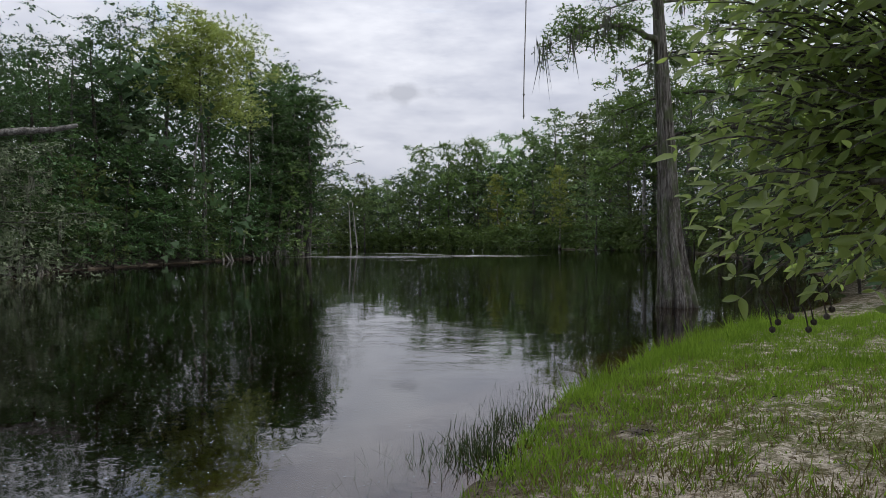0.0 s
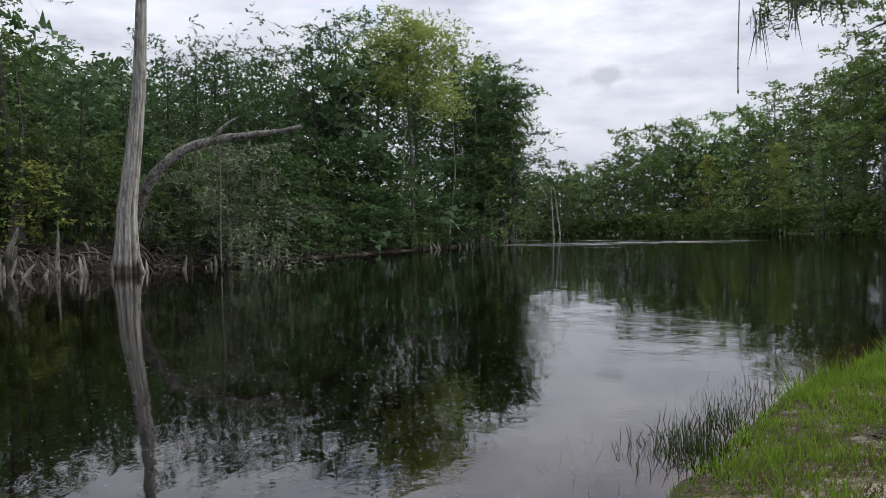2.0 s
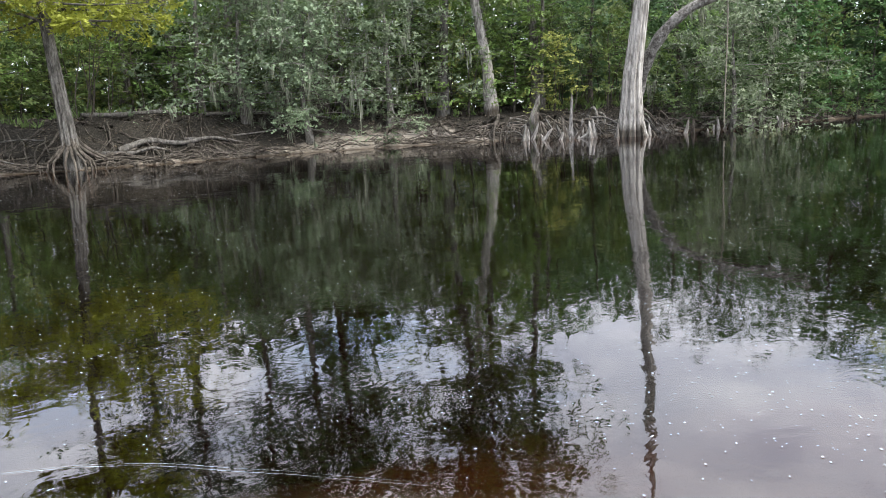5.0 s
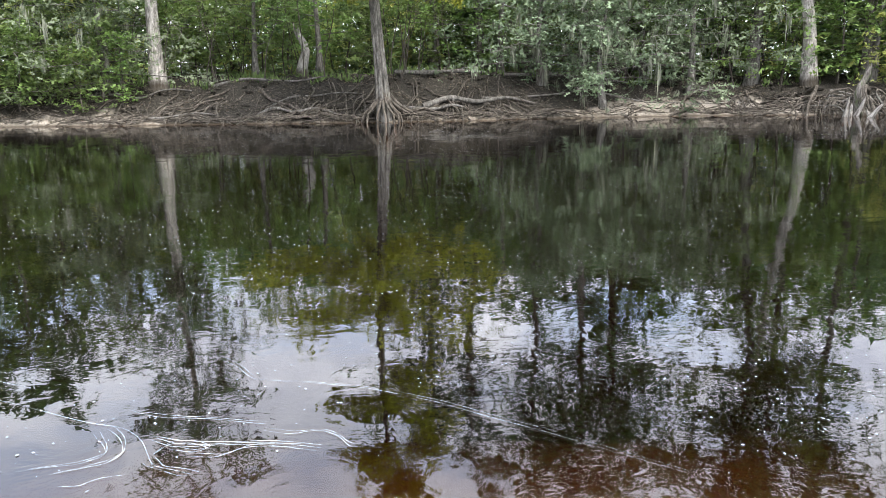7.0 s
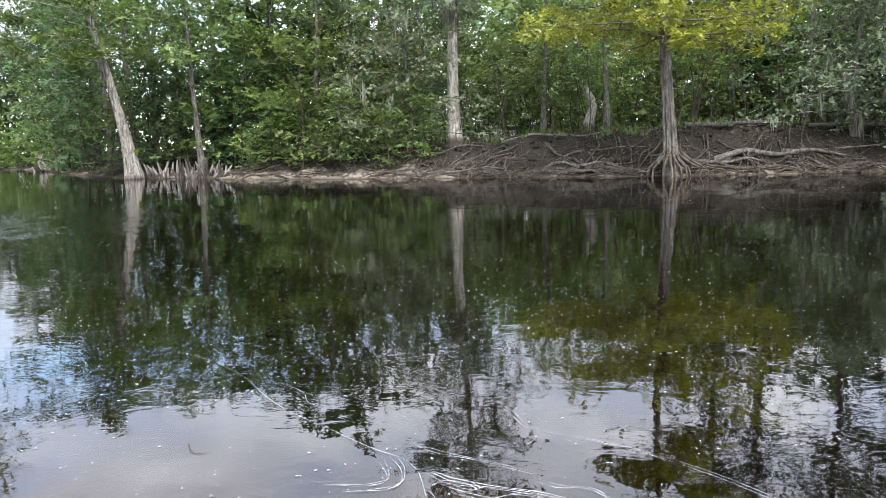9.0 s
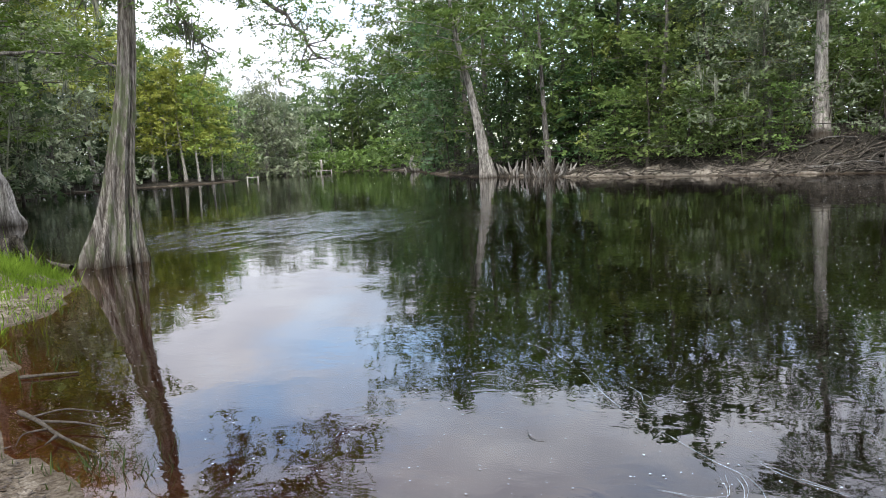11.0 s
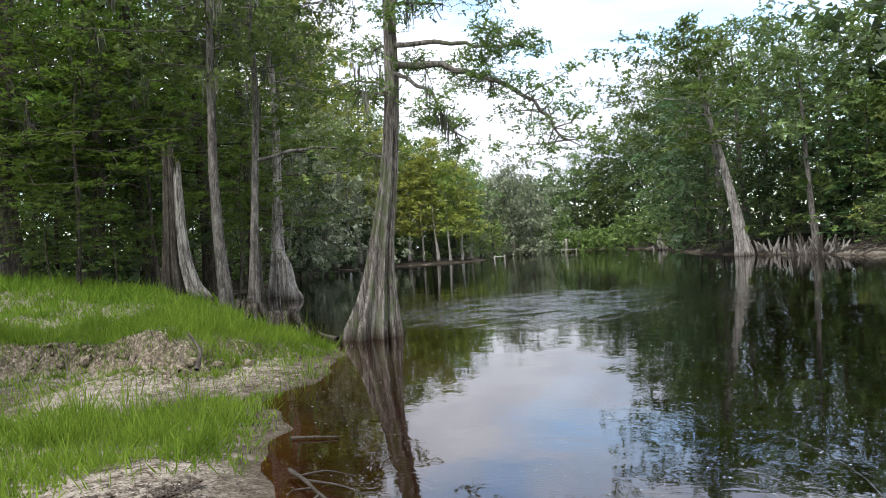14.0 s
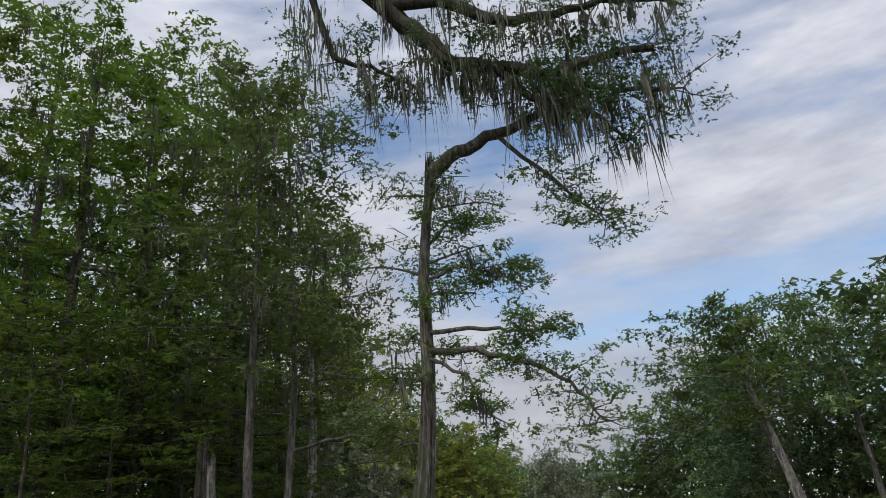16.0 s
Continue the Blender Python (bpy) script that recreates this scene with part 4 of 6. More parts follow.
# ---- the trunks that stand out ----
stand(make_tree("dead_snag", 31, 21.5, 0.47, 0.82, 0.9, 3, 0, 0, LEAF_WOOD, BARK_SNAG, "bare bleached standing dead trunk at the water's edge", flare=1.45, lobes=6, twigs=1, hero=True,
                points=[(0, 0, 0), (0.04, 0.03, 2.8), (0.4, 0.3, 6.4), (0.6, 0.5, 9), (0.75, 0.6, 12.8), (0.85, 0.6, 16.8), (0.95, 0.7, 21.5)]), -23.72, 30.1, -0.1)
crown_arms = []
for k in range(11):
    z, b, out = 11.5 + 0.75 * k, 2.4 * k, 3.3 - 0.17 * k
    crown_arms.append(([(0, 0, z), (math.cos(b) * out * 0.5, math.sin(b) * out * 0.5, z + 0.4), (math.cos(b) * out, math.sin(b) * out, z + 0.5)], 0.07, 0.4))
stand(make_tree("cypress_tree", 32, 20, 0.30, 0.27, 5.6, 32, 27000, 0.27, LEAF_YELLOW, BARK, "yellow-green cypress on stilted roots at the water's edge", aspect=0.32, clump=0.8, flare=1.3, lobes=6, flat=0.6, hero=True, shape="flat", level=0.45, rise=0.12, droop=-0.5, top=0.46, arms=crown_arms),
      -34.5, 7.2, 0.3)
stand(make_tree("hardwood_tree", 36, 20.5, 0.36, 0.34, 5.4, 24, 8000, 0.30, LEAF_OAK, BARK_PALE, "tall pale-barked tree with mossy grey crown", clump=1.1, flare=1.5, moss=140, moss_len=1.2, hero=True, shape="top"), *bearing(94.1, 42.8)[:2])
stand(make_tree("hardwood_tree", 37, 21, 0.33, 0.30, 6.2, 24, 9000, 0.34, LEAF_WOOD, BARK_PALE, "big pale-trunked tree leaning on the bank over bare roots", clump=1.2, flare=1.55, moss=60, hero=True, shape="top", points=[(0, 0, 0), (-0.1, -0.1, 2.5), (-0.5, -0.5, 6), (-0.9, -0.9, 9), (-1.2, -1.0, 14), (-1.0, -1.0, 20.2)]), -32.9, 29.2)
stand(make_tree("hardwood_tree", 38, 20, 0.34, 0.42, 5.0, 20, 6000, 0.36, LEAF_DARK, BARK_DARK, "tall dark tree with spreading top on the bank", clump=1.2, hero=True, shape="top", moss=40), *bearing(61, 44)[:2])
# leaning cypress at the bend and its neighbour
stand(make_tree("cypress_tree", 39, 15.5, 0.36, 0.48, 6.0, 26, 9000, 0.40, LEAF_CYPRESS, BARK_PALE, "leaning cypress with pale flared foot at the river bend", clump=1.2, aspect=0.35, flare=1.8, lobes=7, flat=0.35, hero=True, points=[(0, 0, 0), (0.15, -0.3, 2.8), (0.5, -0.95, 6.8), (0.85, -1.7, 10.6), (1.0, -2.2, 15.2)]), -48.0, -24.7, -0.1)
stand(make_tree("hardwood_tree", 40, 14, 0.21, 0.5, 4.0, 16, 4000, 0.36, LEAF_WOOD, BARK, "slender grey trunk above the knees at the bend", clump=1.1, hero=True, points=[(0, 0, 0), (0.06, -0.15, 2.4), (0.1, -0.25, 5.1), (0.2, -0.4, 13.6)]), -46.15, -19.2)
grow("oak", 62.0, 38.9, 20, 6.8, "bank oaks")
grow("oak", 31.4, 43.4, 140, 7.2, "bank oaks")
grow("oak", 97.6, 42.6, 250, 7.0, "bank oaks")
grow("oak", 66.5, 40.0, 100, 7.2, "bank oaks")
grow("oak", 56, 41.5, 310, 7.6, "bank oaks")
stand(make_tree("hardwood_tree", 61, 20.0, 0.24, 0.62, 5.6, 34, 17000, 0.34, LEAF_PALE, BARK, "hardwood with bright yellow-green crown on the point", clump=1.7, twigs=0), *bearing(17.6, 66.5)[:2])
for az, dist, h in ((13.35, 79, 17), (11.9, 83, 19), (10.8, 85, 18), (12.6, 81, 13)):
    stand(make_tree("cypress_tree", int(az * 10), h, 0.24, 0.30, 3.2, 24, 9000, 0.33, LEAF_SHADED, BARK_PALE, "cypress with flared foot standing in the shallows", clump=1.0, aspect=0.35, flare=2.3, lobes=6, flat=0.35, lean=(0.9, 0.2)), *bearing(az, dist)[:2], -0.2)

for az, dist, h, girth in ((18.9, 65.5, 13.5, 0.12), (14.9, 73, 12, 0.10)):
    stand(make_tree("dead_snag", int(az * 9), h, girth, 0.7, 1.2, 4, 0, 0, LEAF_WOOD, BARK_SNAG, "slender pale dead stem standing among the trees", flare=1.3, broken=True, lean=(0.5, 0.3), taper=0.6), *bearing(az, dist)[:2])
# cypress beside the near bank, bent over at the top
big = [(0, 0, 0), (-0.1, 0.08, 0.8), (-0.22, 0.17, 2.0), (-0.46, 0.34, 3.75), (-0.58, 0.44, 5.4), (-0.64, 0.46, 7.7), (-0.78, 0.6, 9.2), (-0.92, 0.75, 10.4)]
stand(make_tree("cypress_tree", 33, 10.4, 0.185, 0.5, 1.6, 11, 26000, 0.115, LEAF_CYPRESS, BARK_MOSSY, "grey cypress with fluted foot standing in the river", aspect=0.28, clump=0.6, flare=2.75, lobes=8, lobe_depth=0.60, moss=26, moss_len=0.45, flat=0.4, hero=True, points=big, broken=True, swell=1.0, shape="flat",
                arms=[([(-0.92, 0.75, 10.3), (-1.25, 1.35, 10.75), (-1.9, 2.2, 10.95), (-2.5, 3.0, 11.2), (-3.0, 3.5, 11.9), (-3.1, 3.8, 13.0)], 0.20, 0.55),
                      ([(-0.55, 0.45, 5.95), (-1.0, 1.6, 5.7), (-1.7, 2.5, 5.25), (-2.35, 3.2, 4.55), (-2.6, 3.5, 3.9)], 0.085, 0.3),
                      ([(-0.55, 0.45, 5.8), (-0.65, 1.5, 5.2), (-0.9, 1.75, 4.65), (-1.12, 1.95, 4.0)], 0.05, 0.5),
                      ([(-0.58, 0.45, 6.35), (-1.1, 1.9, 6.15), (-1.75, 2.6, 5.9), (-2.05, 2.85, 6.0)], 0.06, 0.4),
                      ([(-0.64, 0.46, 7.6), (-1.0, 1.3, 7.7), (-1.6, 1.9, 7.5), (-1.9, 2.2, 7.1)], 0.05, 0.35),
                      ([(-0.7, 0.5, 8.4), (-1.0, 1.1, 8.9), (-1.3, 1.5, 8.7)], 0.05, 0.35),
                      ([(-1.9, 2.2, 10.9), (-2.6, 3.0, 9.6), (-3.0, 3.5, 8.8), (-3.4, 3.9, 8.1)], 0.06, 0.2),
                      ([(-0.5, 0.4, 5.5), (0.0, 0.0, 5.6), (0.6, -0.4, 5.5)], 0.035, 0)]), -9.5, -13.37, -0.05)
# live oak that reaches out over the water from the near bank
stand(make_tree("live_oak_tree", 41, 19, 0.55, 0.80, 5.5, 8, 25000, 0.09, LEAF_SHADED, BARK_DARK, "big live oak hung with grey moss, limbs over the water", clump=0.75, moss=300, moss_len=1.5, hero=True, rise=0.5, flat=0.6,
                arms=[([(0, 0, 11), (-4, -0.6, 16), (-7.5, -0.4, 16.2), (-9.8, 0.2, 14.0), (-10.5, 0.7, 13.1), (-11.0, 1.1, 12.2), (-11.7, 1.8, 12.1), (-12.4, 2.6, 11.5), (-13.3, 3.6, 11.8), (-13.9, 4.6, 11.6)], 0.34, 0.55),
                      ([(-9.8, 0.2, 14.0), (-10.6, 1.3, 13.9), (-11.6, 2.2, 13.0), (-12.6, 3.0, 13.1), (-13.6, 4.2, 13.2), (-14.3, 5.2, 12.6)], 0.20, 0.3),
                      ([(-11.7, 1.8, 12.1), (-12.1, 2.4, 11.0), (-12.9, 3.4, 10.3), (-13.3, 3.9, 9.4)], 0.12, 0.3),
                      ([(-7.5, -0.4, 16.2), (-8.3, -0.4, 13.6), (-8.6, -0.3, 12.4), (-9.5, 0.3, 12.0), (-10.1, 0.7, 11.6)], 0.11, 0.5),
                      ([(-12.4, 2.6, 11.5), (-13.4, 4.0, 10.7), (-14.1, 5.0, 10.4)], 0.09, 0.2)]), 0.9, -12.2)
# trunks on the grassy point
stand(make_tree("tree_stump", 47, 4.7, 0.21, 0.9, 0.3, 0, 0, 0, LEAF_WOOD, BARK_DARK, "dark half of the broken stump", "stump", taper=0.2, flare=1.5, lobes=5, lobe_depth=0.34, broken=True, hero=True, points=[(0, 0, 0), (0.0, 0.0, 1.2), (-0.06, 0.02, 2.6), (-0.12, 0.04, 4.7)]), -9.72, -25.27)
stand(make_tree("tree_stump", 42, 4.5, 0.165, 0.9, 0.3, 0, 0, 0, LEAF_WOOD, BARK_PALE, "tall broken grey stump sweeping out at its foot", "stump", taper=0.18, flare=1.6, swell=0.8, lobes=5, lobe_depth=0.4, broken=True, hero=True,
                points=[(0, 0, 0), (0.30, -0.12, 0.55), (0.50, -0.2, 1.4), (0.58, -0.23, 2.6), (0.60, -0.24, 4.5)]), -10.65, -24.85)
stand(make_tree("hardwood_tree", 43, 19, 0.20, 0.42, 4.4, 22, 9000, 0.24, LEAF_WOOD, BARK, "grey trunk on the grassy point with leafy top", clump=0.95, flare=1.5, hero=True, moss=40, points=[(0, 0, 0), (0.1, -0.1, 2.3), (0.15, -0.1, 4.6), (0.1, 0, 6.4), (-0.2, 0.4, 18.4)]), -10.88, -23.6)
stand(make_tree("cypress_tree", 44, 21, 0.145, 0.36, 4.2, 30, 9500, 0.22, LEAF_LIME, BARK, "slim cypress with layered light green branches", clump=0.9, aspect=0.3, flare=1.9, lobes=5, hero=True, flat=0.3, moss=60, points=[(0, 0, 0), (-0.12, 0.07, 2.1), (-0.3, 0.15, 4.8), (-0.48, 0.25, 7.4), (-0.3, 0.3, 20)],
                arms=[([(-0.3, 0.15, 5.2), (-1.4, 1.6, 5.5), (-2.4, 2.8, 5.3), (-3.0, 3.8, 4.9)], 0.07, 0.4)]), -11.67, -23.3)
stand(make_tree("cypress_tree", 45, 19, 0.29, 0.42, 4.6, 26, 7000, 0.30, LEAF_CYPRESS, BARK_PALE, "pale cypress with broad fluted foot in the water", lobe_depth=0.42, clump=1.0, aspect=0.3, flare=1.75, lobes=7, hero=True, flat=0.35, points=[(0, 0, 0), (-0.1, 0.06, 3.1), (-0.3, 0.15, 6.6), (-0.35, 0.2, 9), (-0.2, 0.2, 18)]), -18.1, -33.4, -0.15)
stand(make_tree("tree_stump", 46, 3.0, 0.26, 0.9, 0.3, 0, 0, 0, LEAF_WOOD, BARK_PALE, "slim broken pale stub in the shallows", "stump", flare=1.8, lobes=5, broken=True), -16.75, -29.6, -0.1)
# tree on the near bank up river, its limbs drooping over the water
stand(make_tree("cypress_tree", 62, 15, 0.34, 0.5, 4.6, 14, 16000, 0.26, LEAF_CYPRESS, BARK_DARK, "dark mossy cypress reaching its limbs over the water", aspect=0.36, clump=0.9, moss=80, moss_len=1.3, hero=True, flat=0.35, flare=1.8, lobes=6,
                points=[(0, 0, 0), (-0.8, -0.2, 4), (-2, -0.4, 8), (-3, -0.6, 14.5)],
                arms=[([(-1.5, -0.3, 6.5), (-5, -1, 8.0), (-8.5, -1.5, 7.6), (-11, -2, 6.4), (-12.6, -2.2, 5.4)], 0.17, 0.25),
                      ([(-2, -0.4, 8), (-6, -1, 10), (-9.5, -1.5, 9.6), (-12.3, -2, 8.4)], 0.13, 0.25),
                      ([(-2.4, -0.5, 10), (-6, -1, 12), (-9, -1.5, 12), (-11.5, -2, 10.8)], 0.11, 0.25),
                      ([(-2.8, -0.6, 13), (-6, -0.8, 14), (-9, -1, 13.2)], 0.09, 0.3)]), 21.5, 43)
# cypress north, beside the grassy spit
stand(make_tree("cypress_tree", 34, 13, 0.31, 0.62, 4.4, 14, 20000, 0.125, LEAF_CYPRESS, BARK_MOSSY, "mossy cypress trunk standing in dark water", aspect=0.22, clump=0.75, flare=1.75, lobes=7, moss=60, moss_len=0.55, hero=True, points=[(0, 0, 0), (-0.2, 0.07, 2.1), (-0.28, 0.1, 4.4), (-0.4, 0.12, 6.4), (-0.5, 0.15, 8), (-0.6, 0.2, 12.6)],
                arms=[([(-0.45, 0.15, 7.2), (-1.4, -0.4, 7.5), (-2.4, -1.1, 7.3), (-3.2, -1.6, 6.9)], 0.10, 0.3),
                      ([(-0.5, 0.15, 8.6), (-2.0, -1.3, 9.3), (-3.4, -2.6, 9.3), (-4.8, -3.4, 9.0)], 0.11, 0.5)]), 6.26, 20.04, -0.15)
stand(make_tree("cypress_tree", 35, 22, 0.42, 0.45, 5, 18, 2500, 0.7, LEAF_CYPRESS, BARK_PALE, "pale cypress trunk far off at the water's edge", clump=1.5, flare=2.6, lobes=5), 29.8, 110, -0.1)
for x, y, lean in ((-17.0, 149, -1.0), (-18.3, 149, -0.4)):
    stand(make_tree("dead_snag", int(40 - x), 9.5, 0.15, 0.9, 0.4, 0, 0, 0, LEAF_WOOD, BARK_SNAG, "bare pale snag standing in the far shallows", flare=1.4, broken=True, points=[(0, 0, 0), (lean * 0.5, 0, 5), (lean, 0, 9.5)]), x, y, -0.4)


# ---- roots, knees and dead wood on the opposite bank ----
BANK = np.array(FAR_EDGE[4:19], float)
BANK_S = np.concatenate([[0], np.cumsum(np.linalg.norm(np.diff(BANK, axis=0), axis=1))])


def bank_point(s, d):
    """A place on the opposite bank: s metres along the edge, d metres inland."""
    k = int(np.clip(np.searchsorted(BANK_S, s) - 1, 0, len(BANK) - 2))
    e = (BANK[k + 1] - BANK[k]) / (BANK_S[k + 1] - BANK_S[k])
    return BANK[k] + e * (s - BANK_S[k]) + np.array([-e[1], e[0]]) * d


BANK_STEPS = np.arange(0, BANK_S[-1], 0.25)
BANK_LINE = np.array([bank_point(v, 0) for v in BANK_STEPS])


def bank_along(x, y):
    """How far along the opposite bank a place lies."""
    return float(BANK_STEPS[np.argmin(np.linalg.norm(BANK_LINE - (x, y), axis=1))])


def root_path(rng, s, d0, d1, drift, lift):
    n = 9
    t = np.linspace(0, 1, n)
    pts = [bank_point(s + drift * a + 0.25 * math.sin(5 * a + s), d0 + (d1 - d0) * a) for a in t]
    z = ground_height(pts) + lift * np.sin(np.pi * t) * rng.uniform(0.4, 1.2) + 0.03 + rng.normal(0, 0.03, n)
    return np.column_stack([pts, z])


def root_mat(seed, s, roots, wide, label, top=4.2, lift=1.0, mat=None, thick=1.0):
    """Bare roots running down the bank from one stump or tree to the water."""
    rng = np.random.default_rng(seed)
    at = bank_point(s, top * 0.7)
    zero = np.array([at[0], at[1], ground_at(*at)])
    thing = tagged(new("exposed_roots"), label, "roots", "bank roots")
    thing.location = zero
    for _ in range(roots):
        p = root_path(rng, s + rng.normal(0, wide * 0.5), rng.uniform(0.5, top), rng.uniform(-0.35, 0.8), rng.normal(0, wide), rng.uniform(0.02, 0.28) * lift) - zero
        r = thick * (0.010 + rng.gamma(1.4, 0.016))
        build("root", *tube(p, np.linspace(r, r * 0.45, len(p)), 5), mat or ROOT, thing, smooth=True)
    for _ in range(roots // 2):
        p = root_path(rng, s + rng.normal(0, wide), rng.uniform(0.0, 1.0), rng.uniform(0.0, 1.0), rng.choice([-1, 1]) * rng.uniform(1.2, 3.4) / lift ** 0.5, rng.uniform(0.02, 0.22) * lift) - zero
        r = thick * rng.uniform(0.018, 0.05)
        build("root", *tube(p, np.linspace(r, r * 0.5, len(p)), 5), mat or ROOT, thing, smooth=True)
    return thing


for n, s in enumerate(np.arange(bank_along(-46, -19), bank_along(-31, 24), 2.1)):
    dense = 19 if s > bank_along(-39, -6) and s < bank_along(-33, 14) else 5
    root_mat(100 + n, s, dense, 1.4, "tangle of bare pale roots on the muddy bank")
for n, s in enumerate(np.arange(bank_along(-31, 24), bank_along(-22, 46), 2.2)):
    root_mat(200 + n, s, 9, 1.2, "dark bare roots under the bank", 3.0)
for n, (az, dist) in enumerate(((46.5, 40.5), (44.8, 39.6), (43.3, 39.4), (41.5, 39.2), (48.2, 40.8), (36.8, 39.8), (34.5, 41))):
    q = bearing(az, dist)
    root_mat(320 + n, bank_along(q.x, q.y), 20, 0.9, "dark knotted tangle of roots beside the dead trunk", 2.8, 3.6, BARK if n % 2 else ROOT, 1.8)
root_mat(300, bank_along(-31.0, 25.0), 26, 1.5, "thick arching roots under the leaning tree", 3.6)


def stilt_roots(x, y, z, n, reach, height, seed):
    rng = np.random.default_rng(seed)
    thing = tagged(new("stilt_roots"), "spread of grey stilt roots round the cypress foot", "roots")
    thing.location = (x, y, z)
    for k in range(n):
        a = k * 6.283 / n + rng.normal(0, 0.12)
        r, t = reach * rng.uniform(0.7, 1.25), np.linspace(0, 1, 8)
        out = 0.18 + (r - 0.18) * t ** 1.5
        p = np.column_stack([np.cos(a + 0.25 * t) * out, np.sin(a + 0.25 * t) * out, height * (1 - t) ** 1.2 * rng.uniform(0.8, 1.1)])
        p[-1, 2] = ground_at(x + p[-1, 0], y + p[-1, 1]) - z - 0.25
        build("root", *tube(p, np.linspace(0.10, 0.04, 8), 6), ROOT, thing, smooth=True)


stilt_roots(-34.45, 7.2, 0.3, 17, 1.3, 1.05, 5)


def knee_mesh(seed, height, girth):
    rng = np.random.default_rng(seed)
    t = np.linspace(0, 1, 8)
    path = np.column_stack([rng.normal(0, 0.05) * t + 0.03 * np.sin(4 * t + seed), rng.normal(0, 0.05) * t, t * height - 0.15 * (1 - t)])
    rad = girth * (0.30 + 0.75 * (1 - t) ** 1.6)
    rad[-1] *= 0.35
    return tube(path, rad, 9, 3, np.full(8, 0.12), seed)


def make_knee(seed, label):
    thing = tagged(new("cypress_knee"), label, "cypress knee", "cypress knees")
    build("knee_body", *knee_mesh(seed, 1.0, 0.14), (BARK_PALE, BARK, BARK_PALE, ROOT)[seed % 4], thing, smooth=True)
    return thing


knees = [make_knee(k, "pale woody cypress knee at the water's edge") for k in range(1, 5)]
first = {}


def knee(k, az, dist, h, turn):
    p = bearing(az, dist)
    m = pose(p.x, p.y, max(ground_at(p.x, p.y), -0.25), 0, 0, turn)
    if k not in first:
        first[k] = ob = knees[k]
        ob.matrix_basis = m
    else:
        ob = copy_thing(knees[k], m)
    ob.scale = (0.75 + 0.5 * h, 0.75 + 0.5 * h, h)
    ob.rotation_euler = (krng.gauss(0, 0.26), krng.gauss(0, 0.26), turn)


krng = random.Random(77)
for lo, hi, near, far, count, tall in ((38.9, 46.0, 37.6, 39.8, 24, 1.1), (40.5, 43.5, 37.6, 39.0, 7, 1.6), (36.0, 37.6, 37.6, 39.0, 5, 0.9), (27.5, 36.0, 0, 0, 16, 0.9), (110.9, 116.3, 0, 0, 62, 1.05), (121.0, 124.2, 88, 92, 6, 1.1), (12.0, 17.0, 0, 0, 8, 1.0)):
    for _ in range(count):
        az = krng.uniform(lo, hi)
        if not near:
            edge = {27.5: np.interp(az, [27.5, 36], [46.3, 38.9]), 110.9: np.interp(az, [110.9, 116.3], [47.5, 54.2]), 12.0: np.interp(az, [12, 17], [78, 64])}[lo]
            dist = edge + krng.uniform(-0.5, 1.0)
        else:
            dist = krng.uniform(near, far)
        knee(krng.randrange(4), az, dist, tall * krng.uniform(0.35, 1.15), krng.uniform(0, 360))
stand(make_tree("tree_stump", 51, 1.95, 0.10, 0.9, 0.3, 0, 0, 0, LEAF_WOOD, BARK_PALE, "tall pale weathered stub among the knees", "stump", flare=1.6, broken=True, points=[(0, 0, 0), (0.05, 0, 1.0), (0.1, 0.03, 2.0)]), *bearing(42.6, 39.2)[:2], -0.1)
stand(make_tree("tree_stump", 52, 1.95, 0.17, 0.9, 0.3, 0, 0, 0, LEAF_WOOD, BARK_MOSSY, "rotten split stump with ragged top at the water", "stump", flare=1.6, lobes=5, broken=True, lobe_depth=0.4), *bearing(45.2, 39.4)[:2], -0.05)
stand(make_tree("tree_stump", 53, 1.7, 0.24, 0.9, 0.3, 0, 0, 0, LEAF_WOOD, BARK_PALE, "pale stub in the water at the bend", "stump", flare=2.0, lobes=4, broken=True), -75.8, -48.6, -0.1)
stand(make_tree("tree_stump", 54, 2.5, 0.28, 0.9, 0.3, 0, 0, 0, LEAF_WOOD, BARK_PALE, "pale broken stub back in the woods", "stump", flare=1.3, broken=True), *bearing(84.1, 43.5)[:2])


def make_log(name, label, points, radius, mat, category="log", taper=0.35, forks=()):
    thing = tagged(new(name), label, category)
    zero = np.array(points[0], float)
    thing.location = zero

    def smooth_path(pts):
        p = np.asarray(pts, float) - zero
        q = np.linspace(0, 1, 4 * len(p) - 3)
        p = np.stack([np.interp(q, np.linspace(0, 1, len(p)), p[:, c]) for c in range(3)], 1)
        for _ in range(2):
            p[1:-1] = (p[:-2] + 2 * p[1:-1] + p[2:]) / 4
        return p
    p = smooth_path(points)
    body = build("log_body", *tube(p, radius * np.linspace(1, taper, len(p)) * (1 + 0.12 * np.sin(np.arange(len(p)) * 1.9)), 9), mat, thing, smooth=True)
    for f, r in forks:
        q = smooth_path(f)
        build("fork", *tube(q, r * np.linspace(1, 0.3, len(q)), 6), mat, body, smooth=True)
    return thing


